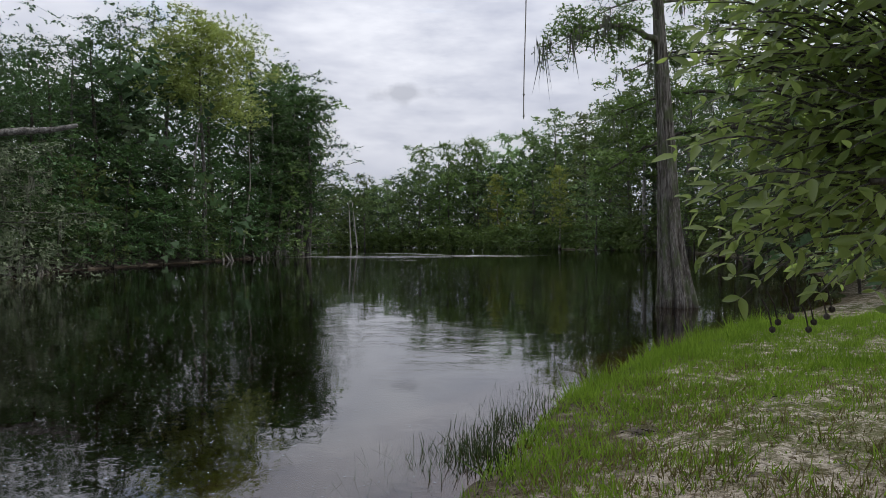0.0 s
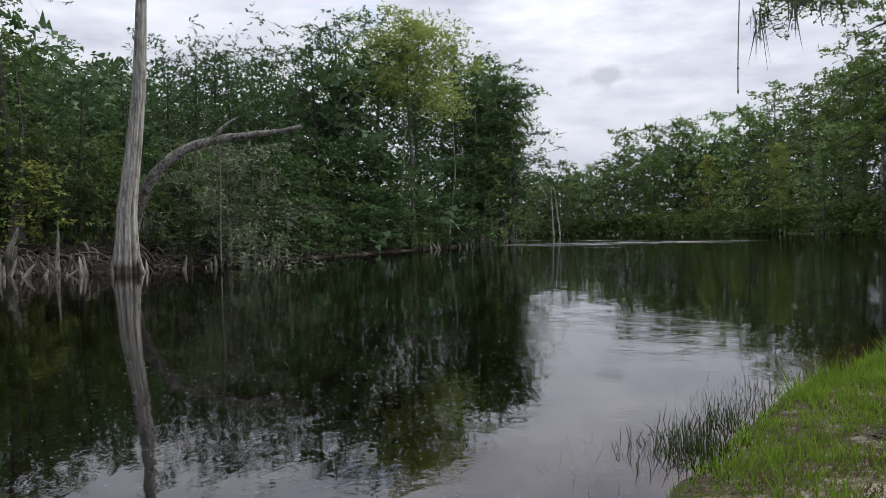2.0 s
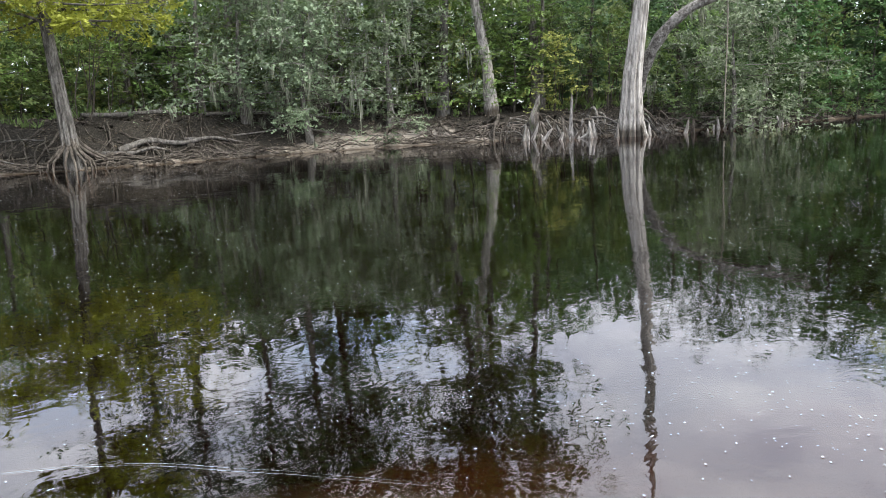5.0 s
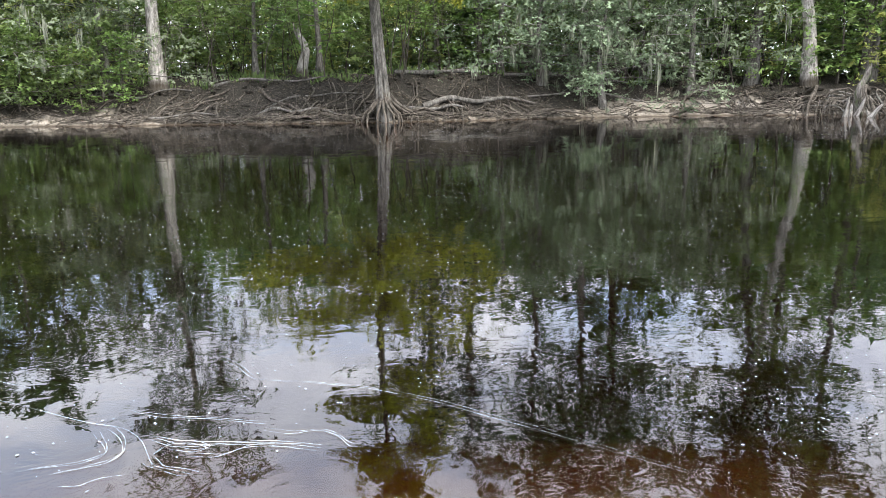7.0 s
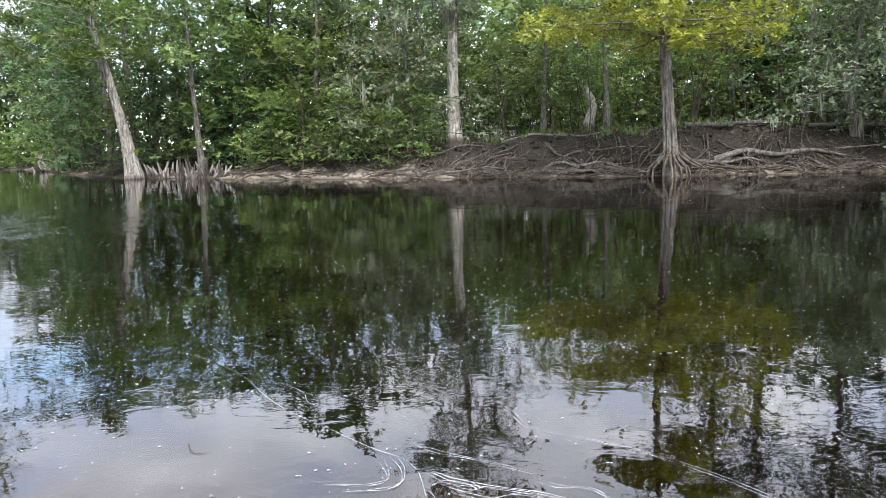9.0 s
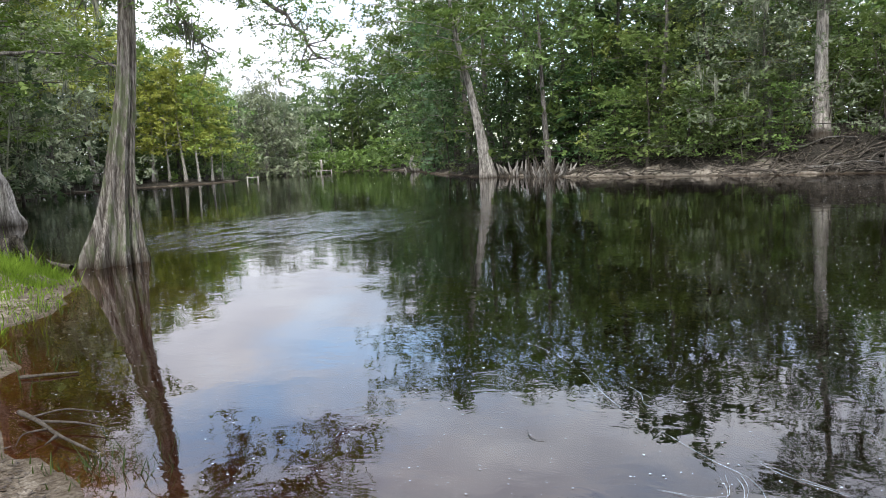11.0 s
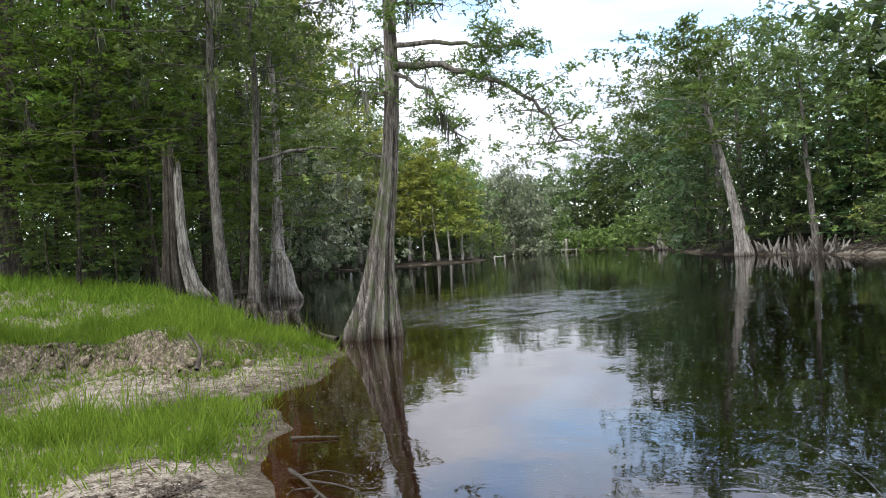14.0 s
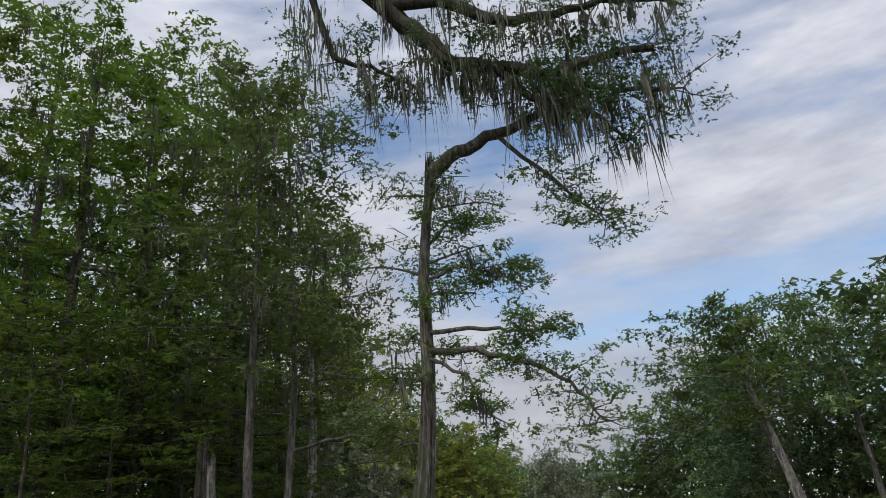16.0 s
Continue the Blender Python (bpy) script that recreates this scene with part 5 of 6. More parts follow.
LICHEN = bark_material("lichen_bark", (0.025, 0.022, 0.02), (0.12, 0.112, 0.10), (0.40, 0.39, 0.365), 1.0, 7.0, 0.7)
make_log("leaning_dead_limb", "dead lichen-spotted limb leaning out over the water", [(-24.95, 31.9, 0.8), (-24.6, 31.7, 2.2), (-23.75, 31.45, 3.8), (-22.85, 31.6, 5.05), (-21.9, 32.3, 6.0), (-20.4, 33.2, 6.5), (-18.95, 34.1, 6.75), (-17.95, 34.6, 6.86), (-17.0, 35.1, 7.15)],
         0.37, LICHEN, "dead limb", 0.26, [([(-20.9, 32.9, 6.35), (-20.2, 33.35, 7.25), (-19.65, 33.7, 7.62)], 0.13)])


def make_rope(name, label, x, y, z0, z1, r, knots):
    thing = tagged(new(name), label, "rope")
    thing.location = (x, y, z1)
    n = 24
    t = np.linspace(0, 1, n)
    p = np.column_stack([0.03 * np.sin(5 * t), 0.03 * np.cos(4 * t), (z0 - z1) * t])
    line = build("rope_line", *tube(p, np.full(n, r), 6), ROPE, thing, smooth=True)
    for f in knots:
        c = np.array([np.interp(f, t, p[:, k]) for k in range(3)])
        s = np.linspace(-1, 1, 7)
        build("knot", *tube(c + np.outer(s, (0, 0, r * 2.2)), r * (0.4 + 1.5 * np.sqrt(1 - s * s * 0.95)), 7), ROPE, line, smooth=True)


rope_nodes = Nodes("rope_fibre")
ROPE = rope_nodes.surface(rope_nodes.ramp(rope_nodes.noise(40, 4, 0.6, rope_nodes.place((1, 1, 3))), (0.35, (0.10, 0.09, 0.07)), (0.65, (0.30, 0.27, 0.22))), 0.9)
make_rope("rope_swing", "thin pale swing rope hanging from the dead limb", -20.55, 33.15, 0.35, 6.45, 0.03, (0.55, 0.97))
rp = bearing(-6.2, 17.0)
make_rope("hanging_rope", "dark frayed rope hanging high over the river", rp.x, rp.y, 4.5, 9.0, 0.013, (0.88, 0.985))

# driftwood on the bank
for n, (s, d, length, r) in enumerate([(bank_along(-34, 12), 1.9, 5.5, 0.16), (bank_along(-35.5, 3), 1.2, 4.2, 0.09), (bank_along(-33.5, 9.5), 1.5, 3.4, 0.12), (bank_along(-24, 33.5), 0.6, 3.2, 0.08), (bank_along(-37, -2), 0.8, 3.0, 0.07), (bank_along(-23.2, 38), 0.5, 3.5, 0.09), (bank_along(-35, 12), 5.2, 7.5, 0.14), (bank_along(-36, 1), 4.6, 6.0, 0.09), (bank_along(-34.5, 17), 4.4, 6.5, 0.10), (bank_along(-38, -5), 3.6, 5.0, 0.08), (bank_along(-33.5, 15), 2.6, 5.5, 0.07), (bank_along(-36.5, 4), 2.8, 4.5, 0.06)]):
    pts = [bank_point(s + length * (f - 0.5), d + 0.3 * math.sin(4 * f + n)) for f in np.linspace(0, 1, 5)]
    z = ground_height(pts) + r * 0.8 + 0.12 * np.array([0, 1, 0.5, 1.5, 0.8])
    make_log("driftwood_log", "bare grey driftwood log on the muddy bank", np.column_stack([pts, z]), r, BARK)


# ---- docks down river ----
plank = Nodes("weathered_plank")
PLANK = plank.surface(plank.ramp(plank.noise(6, 6, 0.6, plank.place((1, 12, 1))), (0.35, (0.24, 0.22, 0.20)), (0.65, (0.52, 0.49, 0.45))), 0.85)


def box(c, size):
    c, h = np.asarray(c, float), np.asarray(size, float) / 2
    V = np.array([[sx, sy, sz] for sx in (-1, 1) for sy in (-1, 1) for sz in (-1, 1)]) * h + c
    return V, np.array([(0, 1, 3, 2), (4, 6, 7, 5), (0, 4, 5, 1), (2, 3, 7, 6), (0, 2, 6, 4), (1, 5, 7, 3)])


def make_dock(x, y, turn, length, width, label, rail):
    thing = tagged(new("dock"), label, "dock")
    thing.matrix_basis = pose(x, y, 0, 0, 0, turn)
    n = int(length / 0.2)
    for k in range(n):
        build("plank", *box((-length / 2 + (k + 0.5) * length / n, 0, 0.42), (length / n - 0.02, width, 0.05)), PLANK, thing)
    for sx in (-1, 1):
        for sy in (-1, 1):
            build("post", *box((sx * (length / 2 - 0.15), sy * (width / 2 - 0.1), -0.1), (0.14, 0.14, 1.3)), PLANK, thing)
    for sy in (-1, 1):
        build("beam", *box((0, sy * (width / 2 - 0.15), 0.32), (length, 0.1, 0.14)), PLANK, thing)
    if rail:
        for dx in (-0.5, 0.5):
            build("ladder_rail", *box((dx * 0.9, -0.3, 1.25), (0.13, 0.13, 1.7)), PLANK, thing)
        for z in (0.85, 1.2, 1.55, 1.9):
            build("rung", *box((0, -0.3, z), (0.9, 0.10, 0.10)), PLANK, thing)


make_dock(-91.0, -75.2, 50, 4.2, 1.8, "pale wooden river dock with a ladder frame", True)
make_dock(-65.3, -64.8, 45, 2.4, 1.4, "small weathered wooden dock", False)


# ---- buttonbush beside the path ----
def big_leaves(rng, P, D, up, length):
    """Broad pointed leaves with a folded midrib and a curling tip."""
    st = np.array([0.0, 0.22, 0.45, 0.7, 0.88, 1.0])
    wd = np.array([0.06, 0.75, 1.0, 0.78, 0.38, 0.02])
    n = len(P)
    S = unit(np.cross(D, up))
    N = np.cross(S, D)
    L = length[:, None, None]
    bend = rng.uniform(0.05, 0.30, n)[:, None, None]
    mid = P[:, None] + D[:, None] * L * st[None, :, None] - N[:, None] * L * bend * (st ** 2)[None, :, None]
    half = S[:, None] * L * 0.175 * wd[None, :, None]
    lift = N[:, None] * L * 0.085 * wd[None, :, None]
    V = np.stack([mid - half + lift, mid, mid + half + lift], 2).reshape(n, -1, 3)
    F = []
    for i in range(5):
        for j in range(2):
            a = i * 3 + j
            F.append((a, a + 1, a + 4, a + 3))
    F = np.array(F)
    return V.reshape(-1, 3), (F[None] + (np.arange(n) * 18)[:, None, None]).reshape(-1, 4)


def make_bush():
    rng = np.random.default_rng(8)
    thing = tagged(new("buttonbush"), "leafy buttonbush with broad light green leaves and round seed heads", "bush")
    foot = np.array([3.3, 2.3, ground_at(3.3, 2.3)])
    thing.location = foot
    centre, radii = np.array([2.15, 3.1, 2.5]), np.array([1.25, 1.0, 1.6])
    P, D, U, fruit = [], [], [], []
    for k in range(9):
        a = rng.normal(size=3)
        tip = centre + unit(a) * radii * rng.uniform(0.4, 0.8)
        tip[2] = max(tip[2], 2.0)
        t = np.linspace(0, 1, 8)[:, None]
        p = foot * (1 - t) + tip * t + np.array([0, 0, 0.55]) * np.sin(np.pi * t) + rng.normal(0, 0.03, (8, 3))
        build("stem", *tube(p - foot, np.linspace(0.035, 0.012, 8), 6), BARK_DARK, thing, smooth=True)
    for k in range(760):
        while True:
            tip = centre + unit(rng.normal(size=3)) * radii * rng.uniform(0.45, 1.0)
            if tip[2] > 1.52 + 0.10 * math.sin(9 * tip[0]) and np.hypot(tip[0], tip[1]) > 2.1 and tip[0] < 0.85 * tip[1]:
                break
        inner = centre + (tip - centre) * 0.35 + np.array([0.3, -0.1, -0.15])
        way = unit(tip - inner)
        length = rng.uniform(0.35, 0.65)
        start = tip - way * length
        t = np.linspace(0, 1, 6)[:, None]
        p = start + (tip - start) * t + np.array([0, 0, 0.06]) * np.sin(np.pi * t)
        build("twig", *tube(p - foot, np.linspace(0.006, 0.002, 6), 4), BARK, thing, smooth=True)
        turn = rng.random() * 3
        side = unit(np.cross(way, rng.normal(size=3)))
        for j, f in enumerate(np.linspace(0.15, 1.0, 6)):
            at = p[int(f * 5)]
            c, s = math.cos(turn + j * 1.57), math.sin(turn + j * 1.57)
            out = side * c + np.cross(way, side) * s
            for sg in (-1, 1):
                d = unit((out * sg + way * 0.5) * np.array([1.0, 1.0, 0.35]) + np.array([-0.12, -0.10, -0.10]) + rng.normal(size=3) * 0.25)
                P.append(at)
                D.append(d)
                U.append(unit(np.array([-0.25, -0.75, 1.0]) + rng.normal(size=3) * 0.45))
    for k in range(8):
        fruit.append(np.array([1.22 + 0.035 * k, 2.88 + 0.03 * (k % 2), 1.57 + 0.025 * (k * 5 % 4)]))
    P, D, U = np.array(P), np.array(D), np.array(U)
    build("foliage", *big_leaves(rng, P - foot, D, U, rng.uniform(0.05, 0.125, len(P))), LEAF_BUSH, thing)
    for f in fruit:
        q = f - foot + np.array([0.05, 0.02, -0.12])
        stalk = build("fruit_stalk", *tube(np.stack([f - foot, (f - foot + q) / 2 + 0.01, q]), [0.003] * 3, 4), BARK_DARK, thing)
        s = np.linspace(-1, 1, 7)
        build("seed_head", *tube(q + np.outer(s, (0, 0, 0.013)), 0.013 * np.sqrt(1.02 - s * s), 8), BARK_DARK, stalk, smooth=True)


make_bush()


# ---- grass, reeds ----
def grass_patch(rng, lo, hi, count, keep, height, width):
    tufts = rng.uniform(lo, hi, (count // 12, 2))
    own = rng.integers(0, len(tufts), count)
    P = tufts[own] + rng.normal(0, 0.05, (count, 2)) * np.where(rng.random(count) < 0.3, 4.0, 1.0)[:, None]
    stays = keep(P) > rng.random(count)
    P, own = P[stays], own[stays]
    grown = rng.gamma(5.0, 0.2, len(tufts))[own]
    n = len(P)
    base = np.column_stack([P, ground_height(P) - 0.01])
    a = rng.random(n) * 6.283
    tilt = rng.gamma(2.0, 0.32, n)
    D = unit(np.column_stack([np.cos(a) * tilt, np.sin(a) * tilt, np.ones(n)]))
    b = rng.random(n) * 6.283
    S = unit(np.cross(D, np.column_stack([np.cos(b), np.sin(b), 0 * b])))
    tuft = 1 + 0.6 * waves(P, (0.5, 5.3, 3.1, 0), (0.45, -3.7, 6.1, 1), (0.4, 11, -9, 2), (0.35, 1.3, 1.9, 2))
    L = height(P) * np.clip(tuft, 0.3, 2) * np.clip(grown, 0.35, 2.2) * rng.uniform(0.45, 1.35, n)
    return blades(base, D, S, L, width * rng.uniform(0.7, 1.4, n), 0.3, 0.35)


def shore(P):
    return polygon_distance(P, EDGE)[0]


def cut_side(P):
    return -polygon_distance(P, CUT)[0]


def north_keep(P):
    d = shore(P)
    clump = 0.5 + 0.5 * waves(P, (0.5, 1.1, 0.8, 0.5), (0.3, 3.1, -2.3, 1.5), (0.3, 6.3, 5.1, 0.2))
    edge = np.exp(-((d - 0.5) / 0.7) ** 2)
    far = np.clip((P[:, 1] - 5.6) / 2.5, 0, 1)
    return np.where(d > -0.05, np.clip(0.30 + 0.6 * far + 0.6 * edge + 0.7 * (clump - 0.5), 0.05, 1), 0) * (P[:, 0] < 0.8 * P[:, 1] + 0.6)


def south_keep(P):
    d, c = shore(P), cut_side(P)
    shelf = ((P[:, 1] < -6.2 - 0.25 * np.sin(P[:, 0] * 2.3)) & (P[:, 1] > -9.6 - 0.35 * (P[:, 0] + 3.5))) * np.clip(d * 2.2, 0, 1)
    strip = 0.10 * (P[:, 1] < -5.8)
    bank = (c > 0.22) * 1.0
    lip = (np.abs(c - 0.06) < 0.30) * 1.0
    return np.where(d > 0, np.maximum.reduce([shelf, bank, strip, lip]), 0)


grng = np.random.default_rng(21)
tagged(build("grass", *grass_patch(grng, (-0.3, 4.3), (10.5, 16), 125000, north_keep, lambda P: 0.062 + 0.06 * np.exp(-(shore(P) / 0.8) ** 2) + 0.03 * np.clip((P[:, 1] - 6) / 4, 0, 1), 0.011), GRASS), "short green grass on the sandy spit", "grass", kind="stuff")
tagged(build("grass", *grass_patch(grng, (-9, -16), (4.5, -5.5), 150000, south_keep, lambda P: 0.165 + 0.04 * np.sin(P[:, 0] * 2), 0.012), GRASS), "long bright green grass on the low bank", "grass", kind="stuff")
tagged(build("grass", *grass_patch(grng, (-14, -30), (6, -15.5), 78000, south_keep, lambda P: 0.19 + 0 * P[:, 0], 0.02), GRASS), "tall bright green grass on the rising bank", "grass", kind="stuff")

DRY = leaf_material("dry_grass", (0.05, 0.05, 0.018), (0.24, 0.215, 0.10), (0.24, 0.23, 0.08), 0.8, 0.25, 0.1)


def dry_keep(P):
    return np.where((shore(P) > 0.3) & (P[:, 0] < 0.66 * P[:, 1] + 0.4), np.clip(0.5 + 0.9 * waves(P, (0.5, 1.7, -1.1, 0.4), (0.4, 3.3, 2.7, 1.0)) + (7.5 - P[:, 1]) * 0.2, 0.05, 1), 0)


tagged(build("grass", *grass_patch(grng, (0.0, 4.3), (7.5, 10.5), 42000, dry_keep, lambda P: 0.06 + 0 * P[:, 0], 0.010), DRY), "short dry olive grass on the sandy spit", "grass", kind="stuff")
R = np.concatenate([grng.normal((0.30, 6.35), (0.15, 0.35), (750, 2)), grng.normal((-0.10, 6.1), (0.28, 0.30), (160, 2)), grng.normal((0.62, 7.3), (0.14, 0.4), (420, 2)), grng.normal((1.0, 8.5), (0.22, 0.5), (200, 2)), grng.normal((-0.6, 5.4), (0.4, 0.5), (30, 2)), grng.normal((-0.2, 4.4), (0.3, 0.3), (50, 2)),
                    grng.normal((-2.75, -4.15), (0.18, 0.22), (140, 2)), grng.normal((-2.3, -4.9), (0.1, 0.1), (60, 2)), grng.normal((-3.9, -7.6), (0.4, 0.6), (260, 2)), grng.normal((-5.4, -9.6), (0.7, 0.35), (260, 2))])
n = len(R)
a = grng.random(n) * 6.283
tilt = grng.gamma(2.0, 0.32, n)
D = unit(np.column_stack([np.cos(a) * tilt, np.sin(a) * tilt, np.ones(n)]))
S = unit(np.cross(D, grng.normal(size=(n, 3))))
z = ground_height(R)
tagged(build("reeds", *blades(np.column_stack([R, np.minimum(z, 0.2) - 0.02]), D, S, np.maximum(-z, 0) + 0.03 + grng.gamma(3.0, 0.024, n), 0.011, 0.3, 0.3), REED), "thin dark rushes standing in the shallows", "rushes", kind="stuff")


# ---- foam, floating bits and litter ----
foam_nodes = Nodes("foam")
FOAM = foam_nodes.surface(foam_nodes.ramp(foam_nodes.noise(30, 3, 0.5, foam_nodes.place()), (0.3, (0.28, 0.28, 0.27)), (0.7, (0.60, 0.60, 0.58))), 0.6)


def foam_line(points, width, seed):
    rng = np.random.default_rng(seed)
    p = np.asarray(points, float)
    q = np.linspace(0, 1, 10 * len(p))
    p = np.stack([np.interp(q, np.linspace(0, 1, len(p)), p[:, c]) for c in range(2)], 1)
    for _ in range(12):
        p[1:-1] = (p[:-2] + 2 * p[1:-1] + p[2:]) / 4
    p += np.stack([np.sin(q * 9 + seed), np.cos(q * 8 + seed)], 1) * 0.012
    d = unit(np.gradient(p, axis=0))
    w = width * (1 + 0.45 * np.sin(q * 23 + seed) + 0.3 * np.sin(q * 61 + 2 * seed))[:, None] * np.sin(np.pi * np.clip(q, 0.03, 0.97))[:, None] ** 0.5
    nrm = np.stack([-d[:, 1], d[:, 0]], 1)
    V = np.concatenate([np.column_stack([p + nrm * w / 2, np.full(len(p), 0.006)]), np.column_stack([p - nrm * w / 2, np.full(len(p), 0.006)])])
    k, m = np.arange(len(p) - 1), len(p)
    return V, np.stack([k, k + 1, k + 1 + m, k + m], 1)


frng0 = np.random.default_rng(66)
FOAM_RUNS = [
    ([(-6.6, -3.4), (-6.1, -2.6), (-5.6, -2.1), (-5.2, -1.83), (-4.85, -1.55), (-4.5, -1.16), (-4.2, -0.84), (-4.08, -0.64), (-3.92, -0.54), (-3.74, -0.49), (-3.56, -0.44)], 0.0042, 1),
    ([(-4.09, -0.71), (-3.94, -0.64), (-3.77, -0.61), (-3.68, -0.67), (-3.65, -0.78), (-3.65, -0.92)], 0.005, 2),
    ([(-4.07, -0.75), (-3.91, -0.68), (-3.79, -0.67), (-3.75, -0.78), (-3.75, -0.9), (-3.73, -1.05)], 0.004, 2),
    ([(-3.5, -0.86), (-3.51, -0.72), (-3.55, -0.58)], 0.005, 1),
    ([(-5.46, -1.78), (-5.24, -1.55), (-5.04, -1.47), (-4.86, -1.27)], 0.004, 1),
    ([(-4.3, -0.63), (-4.22, -0.52), (-4.12, -0.4), (-4.04, -0.17), (-3.88, 0.13)], 0.005, 2),
    ([(-3.92, -0.46), (-3.82, -0.35), (-3.75, -0.11), (-3.68, 0.12), (-3.55, 0.36)], 0.008, 3),
    ([(-3.72, -0.46), (-3.81, -0.38), (-3.77, -0.27), (-3.70, -0.2), (-3.68, -0.27), (-3.74, -0.37)], 0.007, 2),
    ([(-3.66, -0.3), (-3.61, -0.12), (-3.66, 0.03), (-3.61, 0.25)], 0.006, 2),
    ([(-3.82, 0.1), (-3.71, 0.24), (-3.72, 0.37), (-3.64, 0.45), (-3.5, 0.5), (-3.46, 0.56)], 0.004, 2),
    ([(-3.68, -0.46), (-3.54, -0.36), (-3.46, -0.22)], 0.005, 3),
    ([(-5.13, -0.31), (-5.0, -0.13), (-4.8, -0.02), (-4.56, 0.05), (-4.48, 0.2), (-4.37, 0.44), (-4.22, 0.7), (-4.05, 0.9), (-3.86, 1.09), (-3.57, 1.31), (-3.31, 1.53), (-3.06, 1.71), (-2.75, 1.95)], 0.003, 2),
]
for n, (pts, w, copies) in enumerate(FOAM_RUNS):
    runs = []
    for c in range(copies):
        off = np.array([0.020 * c, -0.017 * c]) * (-1 if n % 2 else 1)
        runs.append(foam_line(np.array(pts) + off, w * (0.6 - 0.12 * c), 10 * n + c))
    tagged(build("foam_streak", *join(runs), FOAM), "thin curling white foam line on the water", "foam", "foam streaks")


# far up the river: rafts of foam drawn out along the current, and broad strips in foam colour that paint in sky glint
# on ripples
FOAM_GLINTS = [(-14, 74.9, 5.5, 0.9), (-5.2, 75.5, 8.0, 1.2), (4.5, 78.6, 5.0, 0.8), (-3.6, 64.5, 2.6, 0.5), (-6.2, 97.0, 5.0, 1.4), (-0.5, 90.0, 4.0, 1.2), (-17, 102, 5.0, 1.5), (-8, 80, 9, 1.5), (1, 82, 9, 1.7), (7, 84.5, 8, 1.4)]
for n, (x, y, long, wide) in enumerate(FOAM_GLINTS):
    strips = []
    for c in range(7):
        u = frng0.uniform(-0.6, 0.6) * long
        v = frng0.uniform(-0.5, 0.5) * wide * 2
        half = long * frng0.uniform(0.15, 0.5)
        strips.append(foam_line([(x + u - half, y + v), (x + u - half * 0.4, y + v + 0.1), (x + u + half * 0.4, y + v - 0.12), (x + u + half, y + v + 0.1)], wide * frng0.uniform(0.15, 0.5), 40 + 9 * n + c))
    tagged(build("foam_glint", *join(strips), FOAM), "pale drawn-out foam and painted sky glint on the far water", "foam", "foam rafts")


def flat_bits(rng, P, size, z):
    n = len(P)
    a = rng.random(n) * 6.283
    s = (np.broadcast_to(size, n) * rng.uniform(0.4, 1.5, n))[:, None]
    u, v = np.stack([np.cos(a), np.sin(a)], 1) * s, np.stack([-np.sin(a), np.cos(a)], 1) * s * rng.uniform(0.35, 0.9, (n, 1))
    corners = [P - u, P - v * 0.8 + u * 0.2, P + u, P + v]
    V = np.stack([np.column_stack([c, np.full(n, z)]) for c in corners], 1).reshape(-1, 3)
    return V, np.arange(4 * n).reshape(n, 4)


frng = np.random.default_rng(5)
azs, ds = frng.uniform(0, 150, 21000), 4 + 26 * frng.random(21000) ** 1.4
FP = np.column_stack([-ds * np.sin(np.radians(azs)), ds * np.cos(np.radians(azs))]) + frng.normal(0, 0.3, (21000, 2))
thick = 0.5 + 0.5 * waves(FP, (0.5, 0.5, 0.3, 0.4), (0.4, -0.7, 0.9, 1.3), (0.3, 1.7, 1.1, 2.2))
FP = FP[(shore(FP) < -0.3) & (thick > frng.random(21000) * 0.9)]
far = np.hypot(FP[:, 0], FP[:, 1])
tagged(build("foam_specks", *flat_bits(frng, FP, 0.0052 + 0.00055 * far, 0.005), FOAM), "tiny pale specks of foam adrift on the water", "foam", kind="stuff")
NS = np.concatenate([frng.normal((-0.95, 4.25), (0.35, 0.3), (26, 2)), frng.normal((-1.5, 4.0), (0.3, 0.15), (8, 2))])
for k, p in enumerate(NS[:9]):
    tagged(build("foam_patch", *flat_bits(frng, p[None] + frng.normal(0, 0.02, (5, 2)), 0.019, 0.003), FOAM), "small white foam raft near the shore", "foam", "foam patches")
tagged(build("foam_crumbs", *flat_bits(frng, np.repeat(NS, 6, 0) + frng.normal(0, 0.15, (len(NS) * 6, 2)), 0.008, 0.003), FOAM), "crumbs of foam by the shore", "foam", kind="stuff")

